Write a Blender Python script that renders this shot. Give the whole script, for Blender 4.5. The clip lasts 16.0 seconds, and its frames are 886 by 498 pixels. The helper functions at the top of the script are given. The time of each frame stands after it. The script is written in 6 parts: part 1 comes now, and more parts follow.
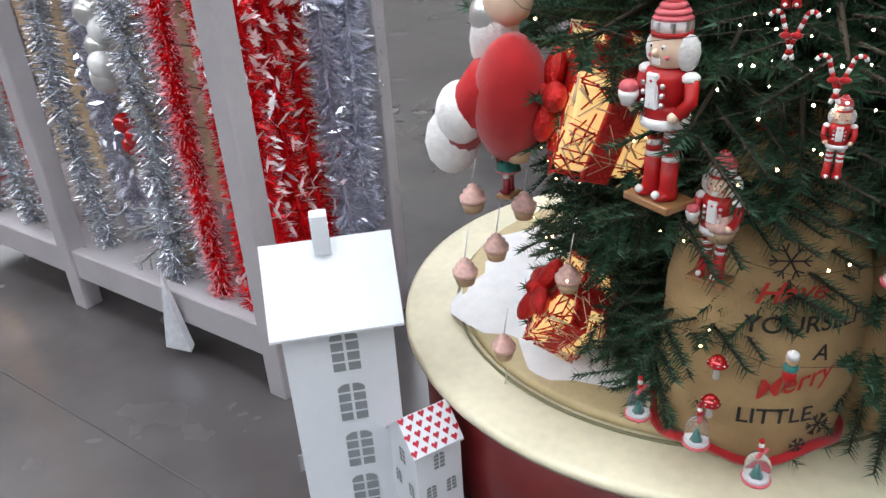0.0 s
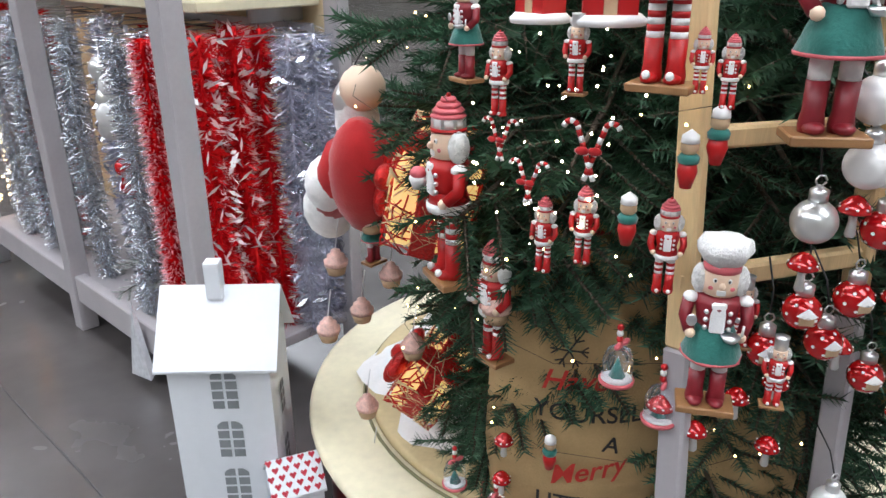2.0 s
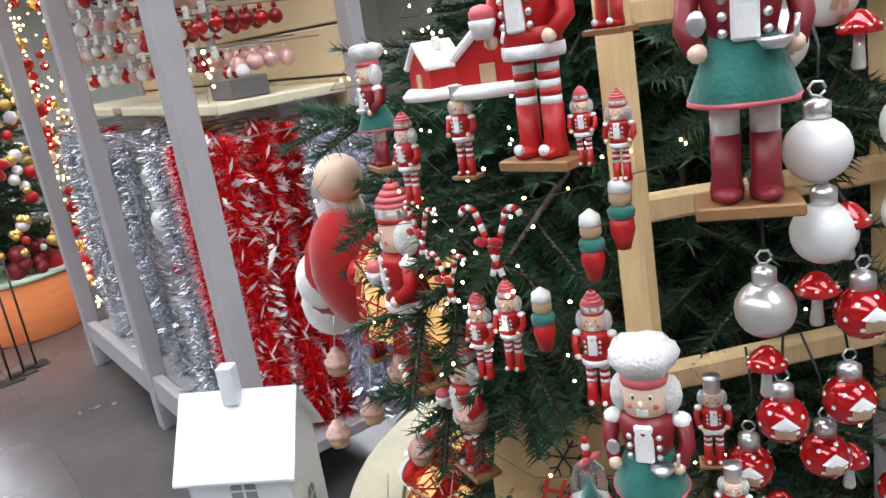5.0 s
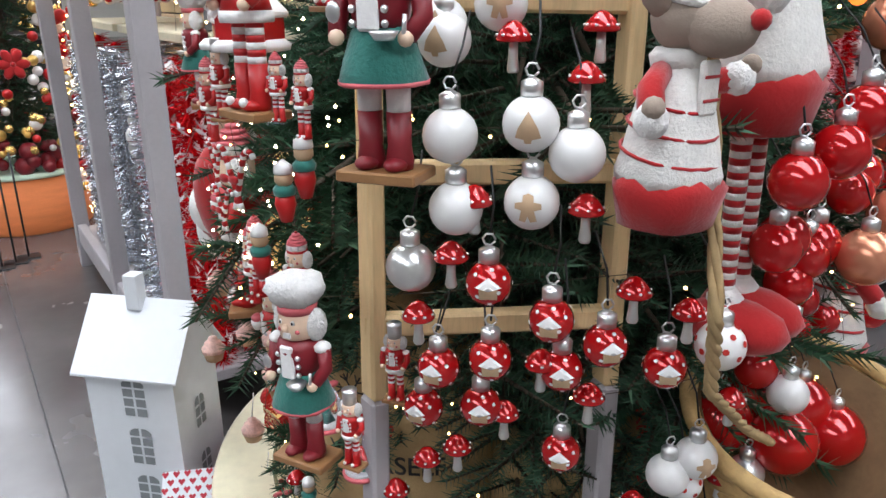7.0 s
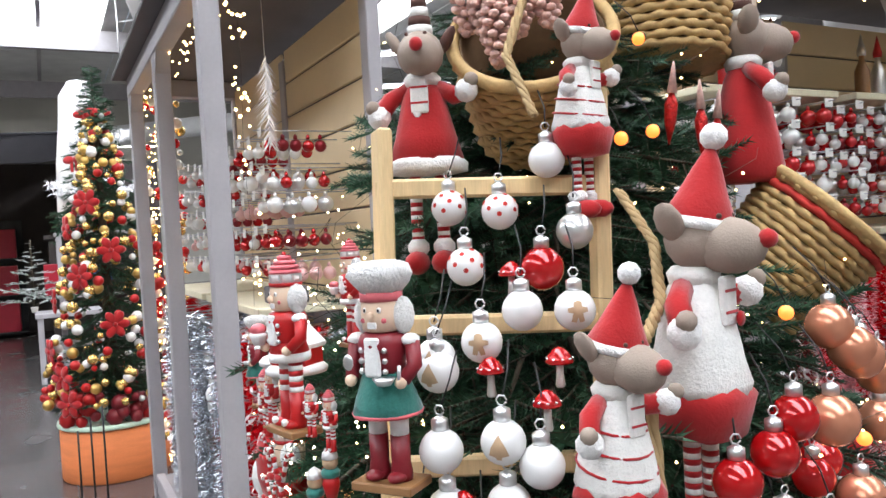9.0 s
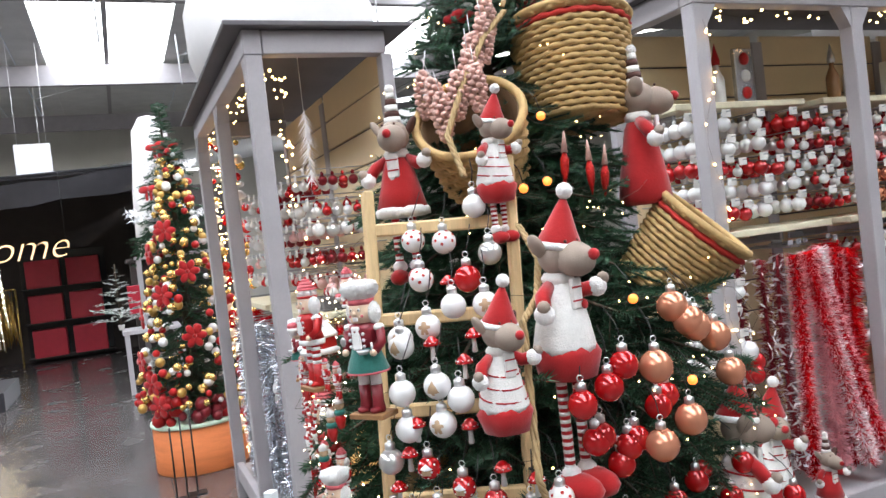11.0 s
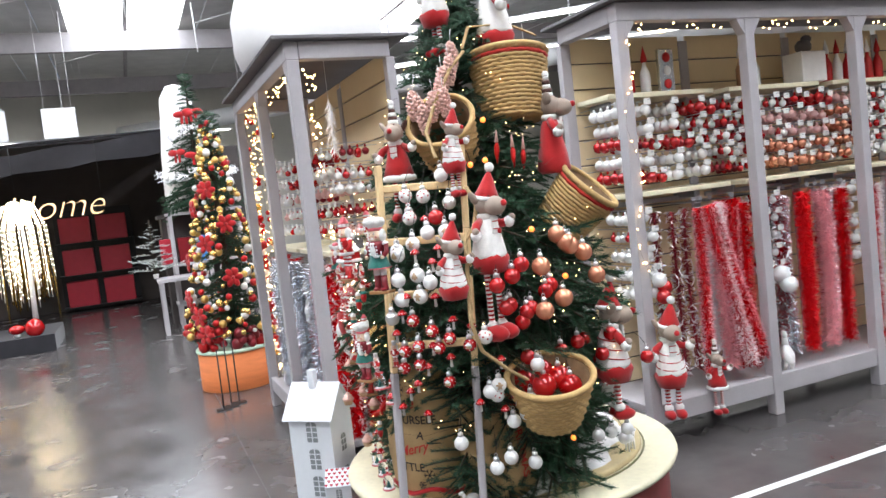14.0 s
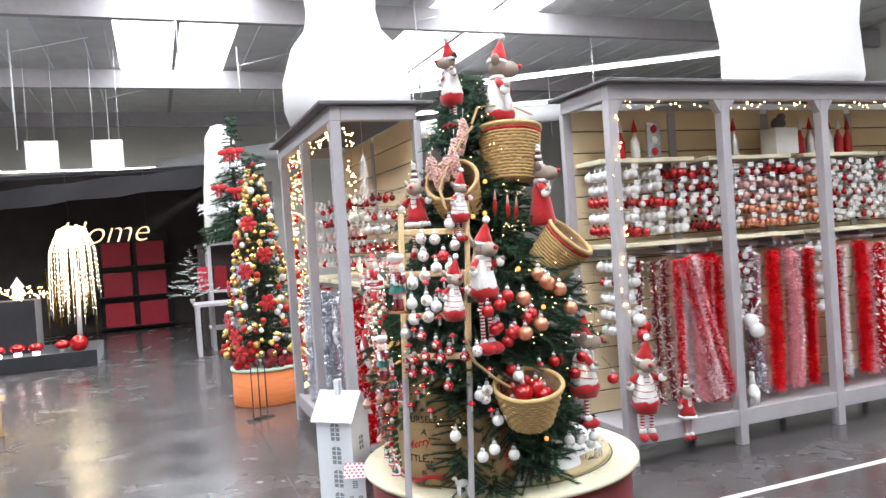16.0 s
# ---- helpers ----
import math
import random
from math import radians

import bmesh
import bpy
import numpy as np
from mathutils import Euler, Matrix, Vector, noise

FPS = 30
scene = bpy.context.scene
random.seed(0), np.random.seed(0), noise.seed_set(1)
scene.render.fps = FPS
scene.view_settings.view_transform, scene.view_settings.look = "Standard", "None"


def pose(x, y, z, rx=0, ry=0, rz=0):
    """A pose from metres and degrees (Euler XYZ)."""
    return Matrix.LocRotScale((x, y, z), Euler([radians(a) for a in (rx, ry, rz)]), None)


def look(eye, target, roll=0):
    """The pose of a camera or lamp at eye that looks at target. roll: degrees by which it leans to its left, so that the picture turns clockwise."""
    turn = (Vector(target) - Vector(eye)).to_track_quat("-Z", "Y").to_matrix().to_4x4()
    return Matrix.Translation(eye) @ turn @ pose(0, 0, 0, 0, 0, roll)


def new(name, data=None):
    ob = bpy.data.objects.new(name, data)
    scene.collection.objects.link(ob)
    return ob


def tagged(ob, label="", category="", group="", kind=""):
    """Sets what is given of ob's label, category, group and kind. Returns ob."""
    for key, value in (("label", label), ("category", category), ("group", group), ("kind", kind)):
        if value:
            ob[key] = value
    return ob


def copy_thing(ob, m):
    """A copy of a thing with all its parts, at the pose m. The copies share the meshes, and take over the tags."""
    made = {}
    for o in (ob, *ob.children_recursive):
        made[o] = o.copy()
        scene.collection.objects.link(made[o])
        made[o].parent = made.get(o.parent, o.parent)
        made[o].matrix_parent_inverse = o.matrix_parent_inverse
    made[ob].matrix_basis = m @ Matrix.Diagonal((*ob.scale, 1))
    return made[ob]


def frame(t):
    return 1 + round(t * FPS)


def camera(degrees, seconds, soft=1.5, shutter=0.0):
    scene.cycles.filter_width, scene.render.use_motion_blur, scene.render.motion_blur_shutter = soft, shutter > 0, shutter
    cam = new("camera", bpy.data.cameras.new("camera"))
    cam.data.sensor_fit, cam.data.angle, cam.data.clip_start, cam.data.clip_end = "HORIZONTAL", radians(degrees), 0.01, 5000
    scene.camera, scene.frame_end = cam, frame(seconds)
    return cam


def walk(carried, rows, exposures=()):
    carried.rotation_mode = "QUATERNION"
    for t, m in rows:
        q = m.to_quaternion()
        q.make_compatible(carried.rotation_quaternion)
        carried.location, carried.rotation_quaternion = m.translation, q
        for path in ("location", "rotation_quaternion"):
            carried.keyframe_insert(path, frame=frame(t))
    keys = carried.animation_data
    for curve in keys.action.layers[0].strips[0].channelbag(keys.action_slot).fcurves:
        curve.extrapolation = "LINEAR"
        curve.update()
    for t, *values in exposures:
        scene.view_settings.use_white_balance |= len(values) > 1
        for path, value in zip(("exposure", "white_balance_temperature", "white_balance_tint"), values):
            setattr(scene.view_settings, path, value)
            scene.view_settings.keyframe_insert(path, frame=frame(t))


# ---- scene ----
cam = camera(61.0, 16.0)
PATH = [
    (0, (0.517, 0.234, 1.402), (1.948, 1.282, 0.479), -3.7),
    (0.5, (0.556, 0.06, 1.383), (1.842, 1.275, 0.45), -3.9),
    (1, (0.511, -0.06, 1.429), (1.854, 1.126, 0.542), -2.1),
    (1.5, (0.627, -0.126, 1.441), (1.955, 1.085, 0.564), -2.5),
    (2, (0.732, -0.206, 1.427), (2.069, 1.083, 0.685), -0.4),
    (2.5, (0.77, -0.233, 1.418), (2.084, 1.059, 0.64), -2.7),
    (3, (0.822, -0.192, 1.404), (2.192, 1.042, 0.63), -2.0),
    (3.2, (0.828, -0.182, 1.406), (2.258, 1.03, 0.707), -0.7),
    (5.3, (1.026, -0.322, 1.419), (2.108, 1.268, 0.874), -7.5),
    (5.5, (1.037, -0.357, 1.422), (2.087, 1.239, 0.829), -4.8),
    (6, (1.111, -0.431, 1.405), (2.126, 1.151, 0.721), -1.8),
    (6.5, (1.173, -0.496, 1.399), (2.126, 1.069, 0.599), -1.4),
    (7, (1.206, -0.557, 1.405), (2.24, 1.028, 0.758), -0.5),
    (7.5, (1.214, -0.584, 1.422), (2.286, 1.033, 0.937), -0.3),
    (8, (1.216, -0.616, 1.473), (2.244, 1.066, 1.14), -2.8),
    (8.5, (1.221, -0.661, 1.511), (2.186, 1.083, 1.352), -4.9),
    (9, (1.198, -0.75, 1.535), (2.133, 1.017, 1.478), -3.2),
    (9.2, (1.189, -0.792, 1.544), (2.093, 0.99, 1.461), -3.8),
    (11.3, (1.112, -1.456, 1.57), (1.844, 0.404, 1.53), -7.6),
    (11.5, (1.101, -1.545, 1.55), (1.748, 0.347, 1.501), -6.8),
    (12, (1.061, -1.663, 1.52), (1.745, 0.214, 1.415), -5.7),
    (12.5, (0.975, -1.824, 1.547), (1.789, -0.003, 1.395), -7.2),
    (13, (0.893, -2.018, 1.549), (1.63, -0.164, 1.405), -7.2),
    (13.5, (0.865, -2.213, 1.555), (1.562, -0.346, 1.382), -7.9),
    (14, (0.771, -2.384, 1.552), (1.531, -0.54, 1.408), -6.5),
    (14.5, (0.696, -2.611, 1.566), (1.421, -0.756, 1.38), -4.0),
    (15, (0.678, -2.827, 1.591), (1.411, -0.97, 1.473), -2.9),
    (15.5, (0.672, -3.021, 1.586), (1.317, -1.133, 1.442), -2.7),
    (16, (0.56, -3.089, 1.557), (1.274, -1.221, 1.528), -3.9),
]
walk(cam, [(t, look(eye, target, roll)) for t, eye, target, roll in PATH], [(0, -0.32), (5.5, -0.24), (7, -0.40), (9, -0.13), (12.5, -0.13), (16, 0.2)])
# ---- world and large lights ----
world = bpy.data.worlds.new("sky")
scene.world = world
world.use_nodes = True
wn = world.node_tree
sky = wn.nodes.new("ShaderNodeTexSky")
sky.sky_type, sky.sun_disc, sky.sun_elevation, sky.sun_rotation = "NISHITA", False, radians(35), radians(140)
wn.links.new(sky.outputs[0], wn.nodes["Background"].inputs[0])
wn.nodes["Background"].inputs[1].default_value = 0.12
scene.view_settings.exposure = 0.0


def area_lamp(name, place, sx, sy, watts, colour):
    lamp = bpy.data.lights.new(name, "AREA")
    lamp.shape, lamp.size, lamp.size_y, lamp.energy, lamp.color = "RECTANGLE", sx, sy, watts, colour
    ob = new(name, lamp)
    ob.location = place
    return ob


SKYLIGHTS = [(1.4, 6.0), (8.4, 6.0), (-5.6, 6.0)]
TURN = 0.0
SPIN = pose(0, 0, 0, 0, 0, TURN)
for sx, sy in SKYLIGHTS:
    lamp = area_lamp("skylight_lamp", SPIN @ Vector((sx, sy, 6.80)), 2.6, 27.0, 820, (0.87, 0.96, 1.17))
    lamp.rotation_euler.z = radians(TURN)

# ---- materials ----


def material(name, colour, rough=0.6, metal=0.0, scale=12.0, vary=0.12, bump=0.15, fine=90.0, island=0.0, objvary=0.0, coat=0.0, emit=None, emit_strength=0.0, sheen=0.0, stretch=(1, 1, 1)):
    m = bpy.data.materials.new(name)
    m.use_nodes = True
    nt = m.node_tree
    b = nt.nodes["Principled BSDF"]
    b.inputs["Roughness"].default_value, b.inputs["Metallic"].default_value = rough, metal
    b.inputs["Coat Weight"].default_value = coat
    b.inputs["Sheen Weight"].default_value = sheen
    co = nt.nodes.new("ShaderNodeTexCoord")
    mp = nt.nodes.new("ShaderNodeMapping")
    mp.inputs["Scale"].default_value = stretch
    nt.links.new(co.outputs["Object"], mp.inputs[0])
    n1 = nt.nodes.new("ShaderNodeTexNoise")
    n1.inputs["Scale"].default_value, n1.inputs["Detail"].default_value = scale, 5
    n2 = nt.nodes.new("ShaderNodeTexNoise")
    n2.inputs["Scale"].default_value, n2.inputs["Detail"].default_value = fine, 3
    nt.links.new(mp.outputs[0], n1.inputs[0])
    nt.links.new(mp.outputs[0], n2.inputs[0])
    add = nt.nodes.new("ShaderNodeMath")
    add.operation = "MULTIPLY_ADD"
    add.inputs[1].default_value = 0.4
    nt.links.new(n2.outputs[0], add.inputs[0])
    nt.links.new(n1.outputs[0], add.inputs[2])
    value = add.outputs[0]
    if island:
        geo = nt.nodes.new("ShaderNodeNewGeometry")
        k = nt.nodes.new("ShaderNodeMath")
        k.operation = "MULTIPLY_ADD"
        k.inputs[1].default_value = island
        nt.links.new(geo.outputs["Random Per Island"], k.inputs[0])
        nt.links.new(value, k.inputs[2])
        value = k.outputs[0]
    if objvary:
        info = nt.nodes.new("ShaderNodeObjectInfo")
        k = nt.nodes.new("ShaderNodeMath")
        k.operation = "MULTIPLY_ADD"
        k.inputs[1].default_value = objvary
        nt.links.new(info.outputs["Random"], k.inputs[0])
        nt.links.new(value, k.inputs[2])
        value = k.outputs[0]
    span = 1.4 + island + objvary
    ramp = nt.nodes.new("ShaderNodeMapRange")
    ramp.inputs["From Min"].default_value, ramp.inputs["From Max"].default_value = 0.35, 0.35 + 0.7 * span / 1.4
    ramp.inputs["To Min"].default_value, ramp.inputs["To Max"].default_value = 1 - vary, 1 + vary
    nt.links.new(value, ramp.inputs[0])
    mul = nt.nodes.new("ShaderNodeVectorMath")
    mul.operation = "SCALE"
    mul.inputs[0].default_value = colour[:3]
    nt.links.new(ramp.outputs[0], mul.inputs["Scale"])
    nt.links.new(mul.outputs[0], b.inputs["Base Color"])
    if bump:
        bp = nt.nodes.new("ShaderNodeBump")
        bp.inputs["Strength"].default_value, bp.inputs["Distance"].default_value = bump, 0.004
        nt.links.new(value, bp.inputs["Height"])
        nt.links.new(bp.outputs[0], b.inputs["Normal"])
    if emit:
        b.inputs["Emission Color"].default_value = (*emit, 1)
        b.inputs["Emission Strength"].default_value = emit_strength
    return m


def glassy(name, colour, rough=0.05):
    m = bpy.data.materials.new(name)
    m.use_nodes = True
    b = m.node_tree.nodes["Principled BSDF"]
    b.inputs["Base Color"].default_value = (*colour, 1)
    b.inputs["Roughness"].default_value = rough
    b.inputs["Transmission Weight"].default_value = 0.95
    b.inputs["IOR"].default_value = 1.15
    return m


def floor_material():
    m = material("polished_concrete", (0.085, 0.077, 0.075), 0.2, 0, 1.1, 0.42, 0.015, 7.0)
    nt = m.node_tree
    b = nt.nodes["Principled BSDF"]
    n = nt.nodes.new("ShaderNodeTexNoise")
    n.inputs["Scale"].default_value, n.inputs["Detail"].default_value = 2.3, 6
    co = nt.nodes["Texture Coordinate"]
    nt.links.new(co.outputs["Object"], n.inputs[0])
    r = nt.nodes.new("ShaderNodeMapRange")
    r.inputs["From Min"].default_value, r.inputs["From Max"].default_value = 0.3, 0.7
    r.inputs["To Min"].default_value, r.inputs["To Max"].default_value = 0.13, 0.30
    nt.links.new(n.outputs[0], r.inputs[0])
    nt.links.new(r.outputs[0], b.inputs["Roughness"])
    return m


FLOOR = floor_material()
GREY = material("grey_painted_wood", (0.40, 0.375, 0.385), 0.6, 0, 6, 0.10, 0.12)
GREYDARK = material("dark_grey_board", (0.13, 0.12, 0.125), 0.7, 0, 5, 0.15, 0.1)
CREAM = material("cream_slat_board", (0.72, 0.58, 0.36), 0.55, 0, 4, 0.08, 0.06, objvary=0.5)
CREAMTOP = material("cream_painted_board", (0.76, 0.70, 0.50), 0.45, 0, 5, 0.16, 0.08, 40)
DARKRED = material("dark_red_lacquer", (0.17, 0.018, 0.018), 0.35, 0, 5, 0.25, 0.05, 30, coat=0.3)
ORANGE = material("orange_fabric_band", (0.75, 0.22, 0.07), 0.75, 0, 4, 0.15, 0.3, 60, stretch=(1, 1, 6))
MINT = material("mint_painted_board", (0.62, 0.78, 0.62), 0.6, 0, 4, 0.1, 0.05)
BAREWOOD = material("bare_pine", (0.72, 0.52, 0.27), 0.6, 0, 5, 0.25, 0.2, 70, stretch=(6, 6, 0.6))
DARKWOOD = material("varnished_wood", (0.30, 0.15, 0.06), 0.45, 0, 5, 0.25, 0.15)
METAL = material("grey_metal", (0.45, 0.45, 0.47), 0.4, 0.8, 8, 0.1, 0.05)
BLACKMETAL = material("black_wire", (0.02, 0.02, 0.02), 0.5, 0.3, 8, 0.1, 0.05)
NEEDLE = material("fir_needles", (0.016, 0.058, 0.026), 0.55, 0, 5, 0.45, 0, 30, island=0.9)
NEEDLEPALE = material("fir_needles_pale", (0.06, 0.14, 0.08), 0.55, 0, 5, 0.4, 0, 30, island=0.8)
BARK = material("dark_bark", (0.05, 0.035, 0.02), 0.8, 0, 20, 0.3, 0.3)
WHITEMETAL = material("white_painted_metal", (0.74, 0.77, 0.80), 0.45, 0, 5, 0.05, 0.03, 40)
WINDOWGREY = material("grey_window_print", (0.24, 0.26, 0.27), 0.6, 0, 9, 0.15, 0.02)
HEARTRED = material("red_print", (0.45, 0.01, 0.03), 0.5, 0, 9, 0.1, 0.02)
CEIL = material("grey_roof_sheet", (0.74, 0.74, 0.73), 0.6, 0.2, 2, 0.12, 0.05)
WALLPALE = material("pale_wall_panel", (0.66, 0.64, 0.58), 0.8, 0, 0.6, 0.06, 0.05, 5)
WHITEPAINT = material("white_duct_paint", (0.8, 0.8, 0.8), 0.5, 0, 2, 0.06, 0.03)
SKYPANEL = material("skylight_sheet", (0.9, 0.9, 0.9), 0.6, 0, 1, 0.03, 0, emit=(0.95, 0.98, 1.0), emit_strength=6.0)
TUBE = material("fluorescent_tube", (0.9, 0.9, 0.9), 0.5, 0, 1, 0.02, 0, emit=(1.0, 1.0, 0.97), emit_strength=9.0)
DRAPE = material("black_drape", (0.015, 0.014, 0.018), 0.9, 0, 6, 0.3, 0.4, sheen=0.2)
DARKWALL = material("dark_brown_wall", (0.055, 0.045, 0.042), 0.8, 0, 3, 0.2, 0.1)
LINEWHITE = material("white_floor_paint", (0.75, 0.75, 0.73), 0.5, 0, 9, 0.15, 0.1)
SNOW = material("white_fleece", (0.85, 0.84, 0.83), 0.95, 0, 25, 0.08, 0.8, 160, sheen=0.4)
INFLATE = material("white_nylon", (0.88, 0.86, 0.84), 0.6, 0, 3, 0.05, 0.2, 20)

# ---- mesh building ----
I4 = Matrix.Identity(4)


class Shape:
    """Gathers pieces of one mesh."""

    def __init__(self):
        self.v, self.f, self.m, self.s = [], [], [], []

    def put(self, verts, faces, mat=0, at=I4, smooth=True):
        k = len(self.v)
        self.v += [tuple(at @ Vector(p)) for p in verts]
        self.f += [tuple(i + k for i in f) for f in faces]
        self.m += [mat] * len(faces)
        self.s += [smooth] * len(faces)
        return self

    def box(self, c, size, mat=0, at=I4, b=0.004):
        hx, hy, hz = (s / 2 for s in size)
        b = min(b, hx * 0.6, hy * 0.6, hz * 0.6)
        vs, idx = [], {}
        for sx in (-1, 1):
            for sy in (-1, 1):
                for sz in (-1, 1):
                    for ax in range(3):
                        h = [hx - b, hy - b, hz - b]
                        h[ax] += b
                        idx[sx, sy, sz, ax] = len(vs)
                        vs.append((c[0] + sx * h[0], c[1] + sy * h[1], c[2] + sz * h[2]))
        fs = []
        for s in (-1, 1):
            for ax in range(3):
                o = [(-1, -1), (1, -1), (1, 1), (-1, 1)]
                q = []
                for a, d in o:
                    k = [a, d]
                    k.insert(ax, s)
                    q.append(idx[(*k, ax)])
                if (s == -1) != (ax == 1):
                    q.reverse()
                fs.append(q)
        for ax in range(3):
            a1, a2 = [a for a in range(3) if a != ax]
            for s1 in (-1, 1):
                for s2 in (-1, 1):
                    def key(e, f):
                        k = [0, 0, 0]
                        k[ax], k[a1], k[a2] = e, s1, s2
                        return idx[(*k, f)]
                    fs.append([key(-1, a1), key(1, a1), key(1, a2), key(-1, a2)])
        for sx in (-1, 1):
            for sy in (-1, 1):
                for sz in (-1, 1):
                    fs.append([idx[sx, sy, sz, a] for a in range(3)])
        return self.put(vs, fs, mat, at, False)

    def lathe(self, prof, mat=0, at=I4, n=20, smooth=True, wob=0.0, seed=0):
        vs, fs = [], []
        rnd = random.Random(seed)
        ph = rnd.random() * 6
        for j, (r, z) in enumerate(prof):
            for i in range(n):
                a = 2 * math.pi * i / n
                q = r * (1 + wob * math.sin(5 * a + ph + j) + wob * 0.6 * math.sin(9 * a + 2 * j))
                vs.append((q * math.cos(a), q * math.sin(a), z))
        for j in range(len(prof) - 1):
            for i in range(n):
                k = (i + 1) % n
                fs.append((j * n + i, j * n + k, (j + 1) * n + k, (j + 1) * n + i))
        if prof[0][0] > 1e-4:
            fs.append(tuple(range(n - 1, -1, -1)))
        if prof[-1][0] > 1e-4:
            fs.append(tuple(range((len(prof) - 1) * n, len(prof) * n)))
        return self.put(vs, fs, mat, at, smooth)

    def ball(self, c, r, mat=0, at=I4, n=16, turn=None):
        r = (r, r, r) if isinstance(r, (int, float)) else r
        h = max(5, n // 2)
        t = Matrix.Translation(c)
        if turn:
            t = t @ Euler([radians(a) for a in turn]).to_matrix().to_4x4()
        prof = [(max(1e-5, math.sin(math.pi * k / h)), -math.cos(math.pi * k / h)) for k in range(h + 1)]
        return self.lathe(prof, mat, at @ t @ Matrix.Diagonal((*r, 1)), n)

    def tube(self, pts, r, mat=0, at=I4, n=8, closed=False):
        pts = [Vector(p) for p in pts]
        rs = r if isinstance(r, (list, tuple)) else [r] * len(pts)
        vs, fs, last = [], [], None
        m = len(pts)
        for j, p in enumerate(pts):
            d = (pts[(j + 1) % m] - pts[j - 1]) if closed else (pts[min(j + 1, m - 1)] - pts[max(j - 1, 0)])
            d = d.normalized() if d.length > 1e-9 else Vector((0, 0, 1))
            up = last if last is not None else (Vector((0, 0, 1)) if abs(d.z) < 0.9 else Vector((1, 0, 0)))
            s = d.cross(up)
            s = s.normalized() if s.length > 1e-6 else d.orthogonal().normalized()
            last = s.cross(d)
            for i in range(n):
                a = 2 * math.pi * i / n
                vs.append(p + rs[j] * (math.cos(a) * s + math.sin(a) * last))
        for j in range(m if closed else m - 1):
            for i in range(n):
                k = (i + 1) % n
                j2 = (j + 1) % m
                fs.append((j * n + i, j2 * n + i, j2 * n + k, j * n + k))
        if not closed:
            fs += [tuple(range(n)), tuple(range((m - 1) * n + n - 1, (m - 1) * n - 1, -1))]
        return self.put(vs, fs, mat, at)

    def mesh(self, name, mats):
        me = bpy.data.meshes.new(name)
        me.from_pydata(self.v, [], self.f)
        for x in mats if isinstance(mats, (list, tuple)) else [mats]:
            me.materials.append(x)
        me.polygons.foreach_set("material_index", self.m)
        me.polygons.foreach_set("use_smooth", self.s)
        me.update()
        return me


def part(name, shape, mats, parent, label="", at=None):
    """One mesh object under a thing or under a part."""
    ob = new(name, shape.mesh(name, mats) if isinstance(shape, Shape) else shape)
    if parent:
        ob.parent = parent
    if at is not None:
        ob.matrix_basis = at
    if label:
        ob["label"] = label
    return ob


def thing(name, label, category, at=I4, group="", kind=""):
    ob = new(name)
    ob.empty_display_size = 0.05
    ob.matrix_basis = at
    return tagged(ob, label, category, group, kind)


def solid(name, shape, mats, label, category, at=I4, group="", kind=""):
    """A thing that is one plain mesh."""
    ob = new(name, shape.mesh(name, mats) if isinstance(shape, Shape) else shape)
    ob.matrix_basis = at
    return tagged(ob, label, category, group, kind)


def built(name, boxes, mats, label="", at=I4):
    s = Shape()
    for c, size in boxes:
        s.box(c, size)
    return solid(name, s, mats, label, "", at, "", "structure")


# ---- the hall ----
built("floor", [((0, 8, -0.1), (44, 44, 0.2))], FLOOR, "dark polished concrete floor with light reflections")
s = Shape()
s.box((5.0, 0.24, 0.002), (3.9, 0.045, 0.004), b=0.001)
solid("floor_line", s, LINEWHITE, "white painted line on the concrete floor", "marking", pose(0, 0, 0, 0, 0, 0.6), "", "structure")
built("floor_joint", [((1.295, 8, 0.001), (0.006, 26, 0.002))], material("joint_filler", (0.05, 0.048, 0.047), 0.6), "pale filled joint in the floor")
built("wall_north", [((0, 29.0, 3.5), (44, 0.3, 7.4))], WALLPALE)
built("wall_south", [((0, -13.0, 3.5), (44, 0.3, 7.4))], WALLPALE)
built("wall_east", [((21.0, 8, 3.5), (0.3, 44, 7.4))], WALLPALE)
built("wall_west", [((-17.0, 8, 3.5), (0.3, 44, 7.4))], WALLPALE)

s = Shape()
edges = [-24.0]
for sx, _ in sorted(SKYLIGHTS):
    edges += [sx - 1.4, sx + 1.4]
edges.append(28.0)
for a, b in zip(edges[::2], edges[1::2]):
    k = a
    while k < b - 0.02:
        w = min(0.5, b - k)
        s.box((k + w / 2, 8, 7.0 + 0.03 * (int(k * 2) % 2)), (w * 0.98, 54, 0.05), b=0.002)
        k += 0.5
for sx, _ in SKYLIGHTS:
    s.box((sx, 27.6, 7.0), (2.8, 14.8, 0.05))
    s.box((sx, -13.6, 7.0), (2.8, 10.8, 0.05))
solid("ceiling", s, CEIL, "grey corrugated roof sheets on steel", "ceiling", SPIN, kind="structure")
s = Shape()
for sx, sy in SKYLIGHTS:
    s.box((sx, sy, 7.06), (2.8, 28.4, 0.04))
solid("window_1", s, SKYPANEL, "bright translucent skylight strips in the roof", "skylight", SPIN, kind="structure")
s = Shape()
for y in (13.0, 19.5, 26.0):
    s.box((2, y, 6.55), (38, 0.18, 0.5))
for sx, _ in SKYLIGHTS:
    s.box((sx, 8, 6.9), (0.10, 40, 0.12))
solid("trim", s, GREY, "steel roof beams under the roof sheets", "beam", SPIN, kind="structure")
s = Shape()
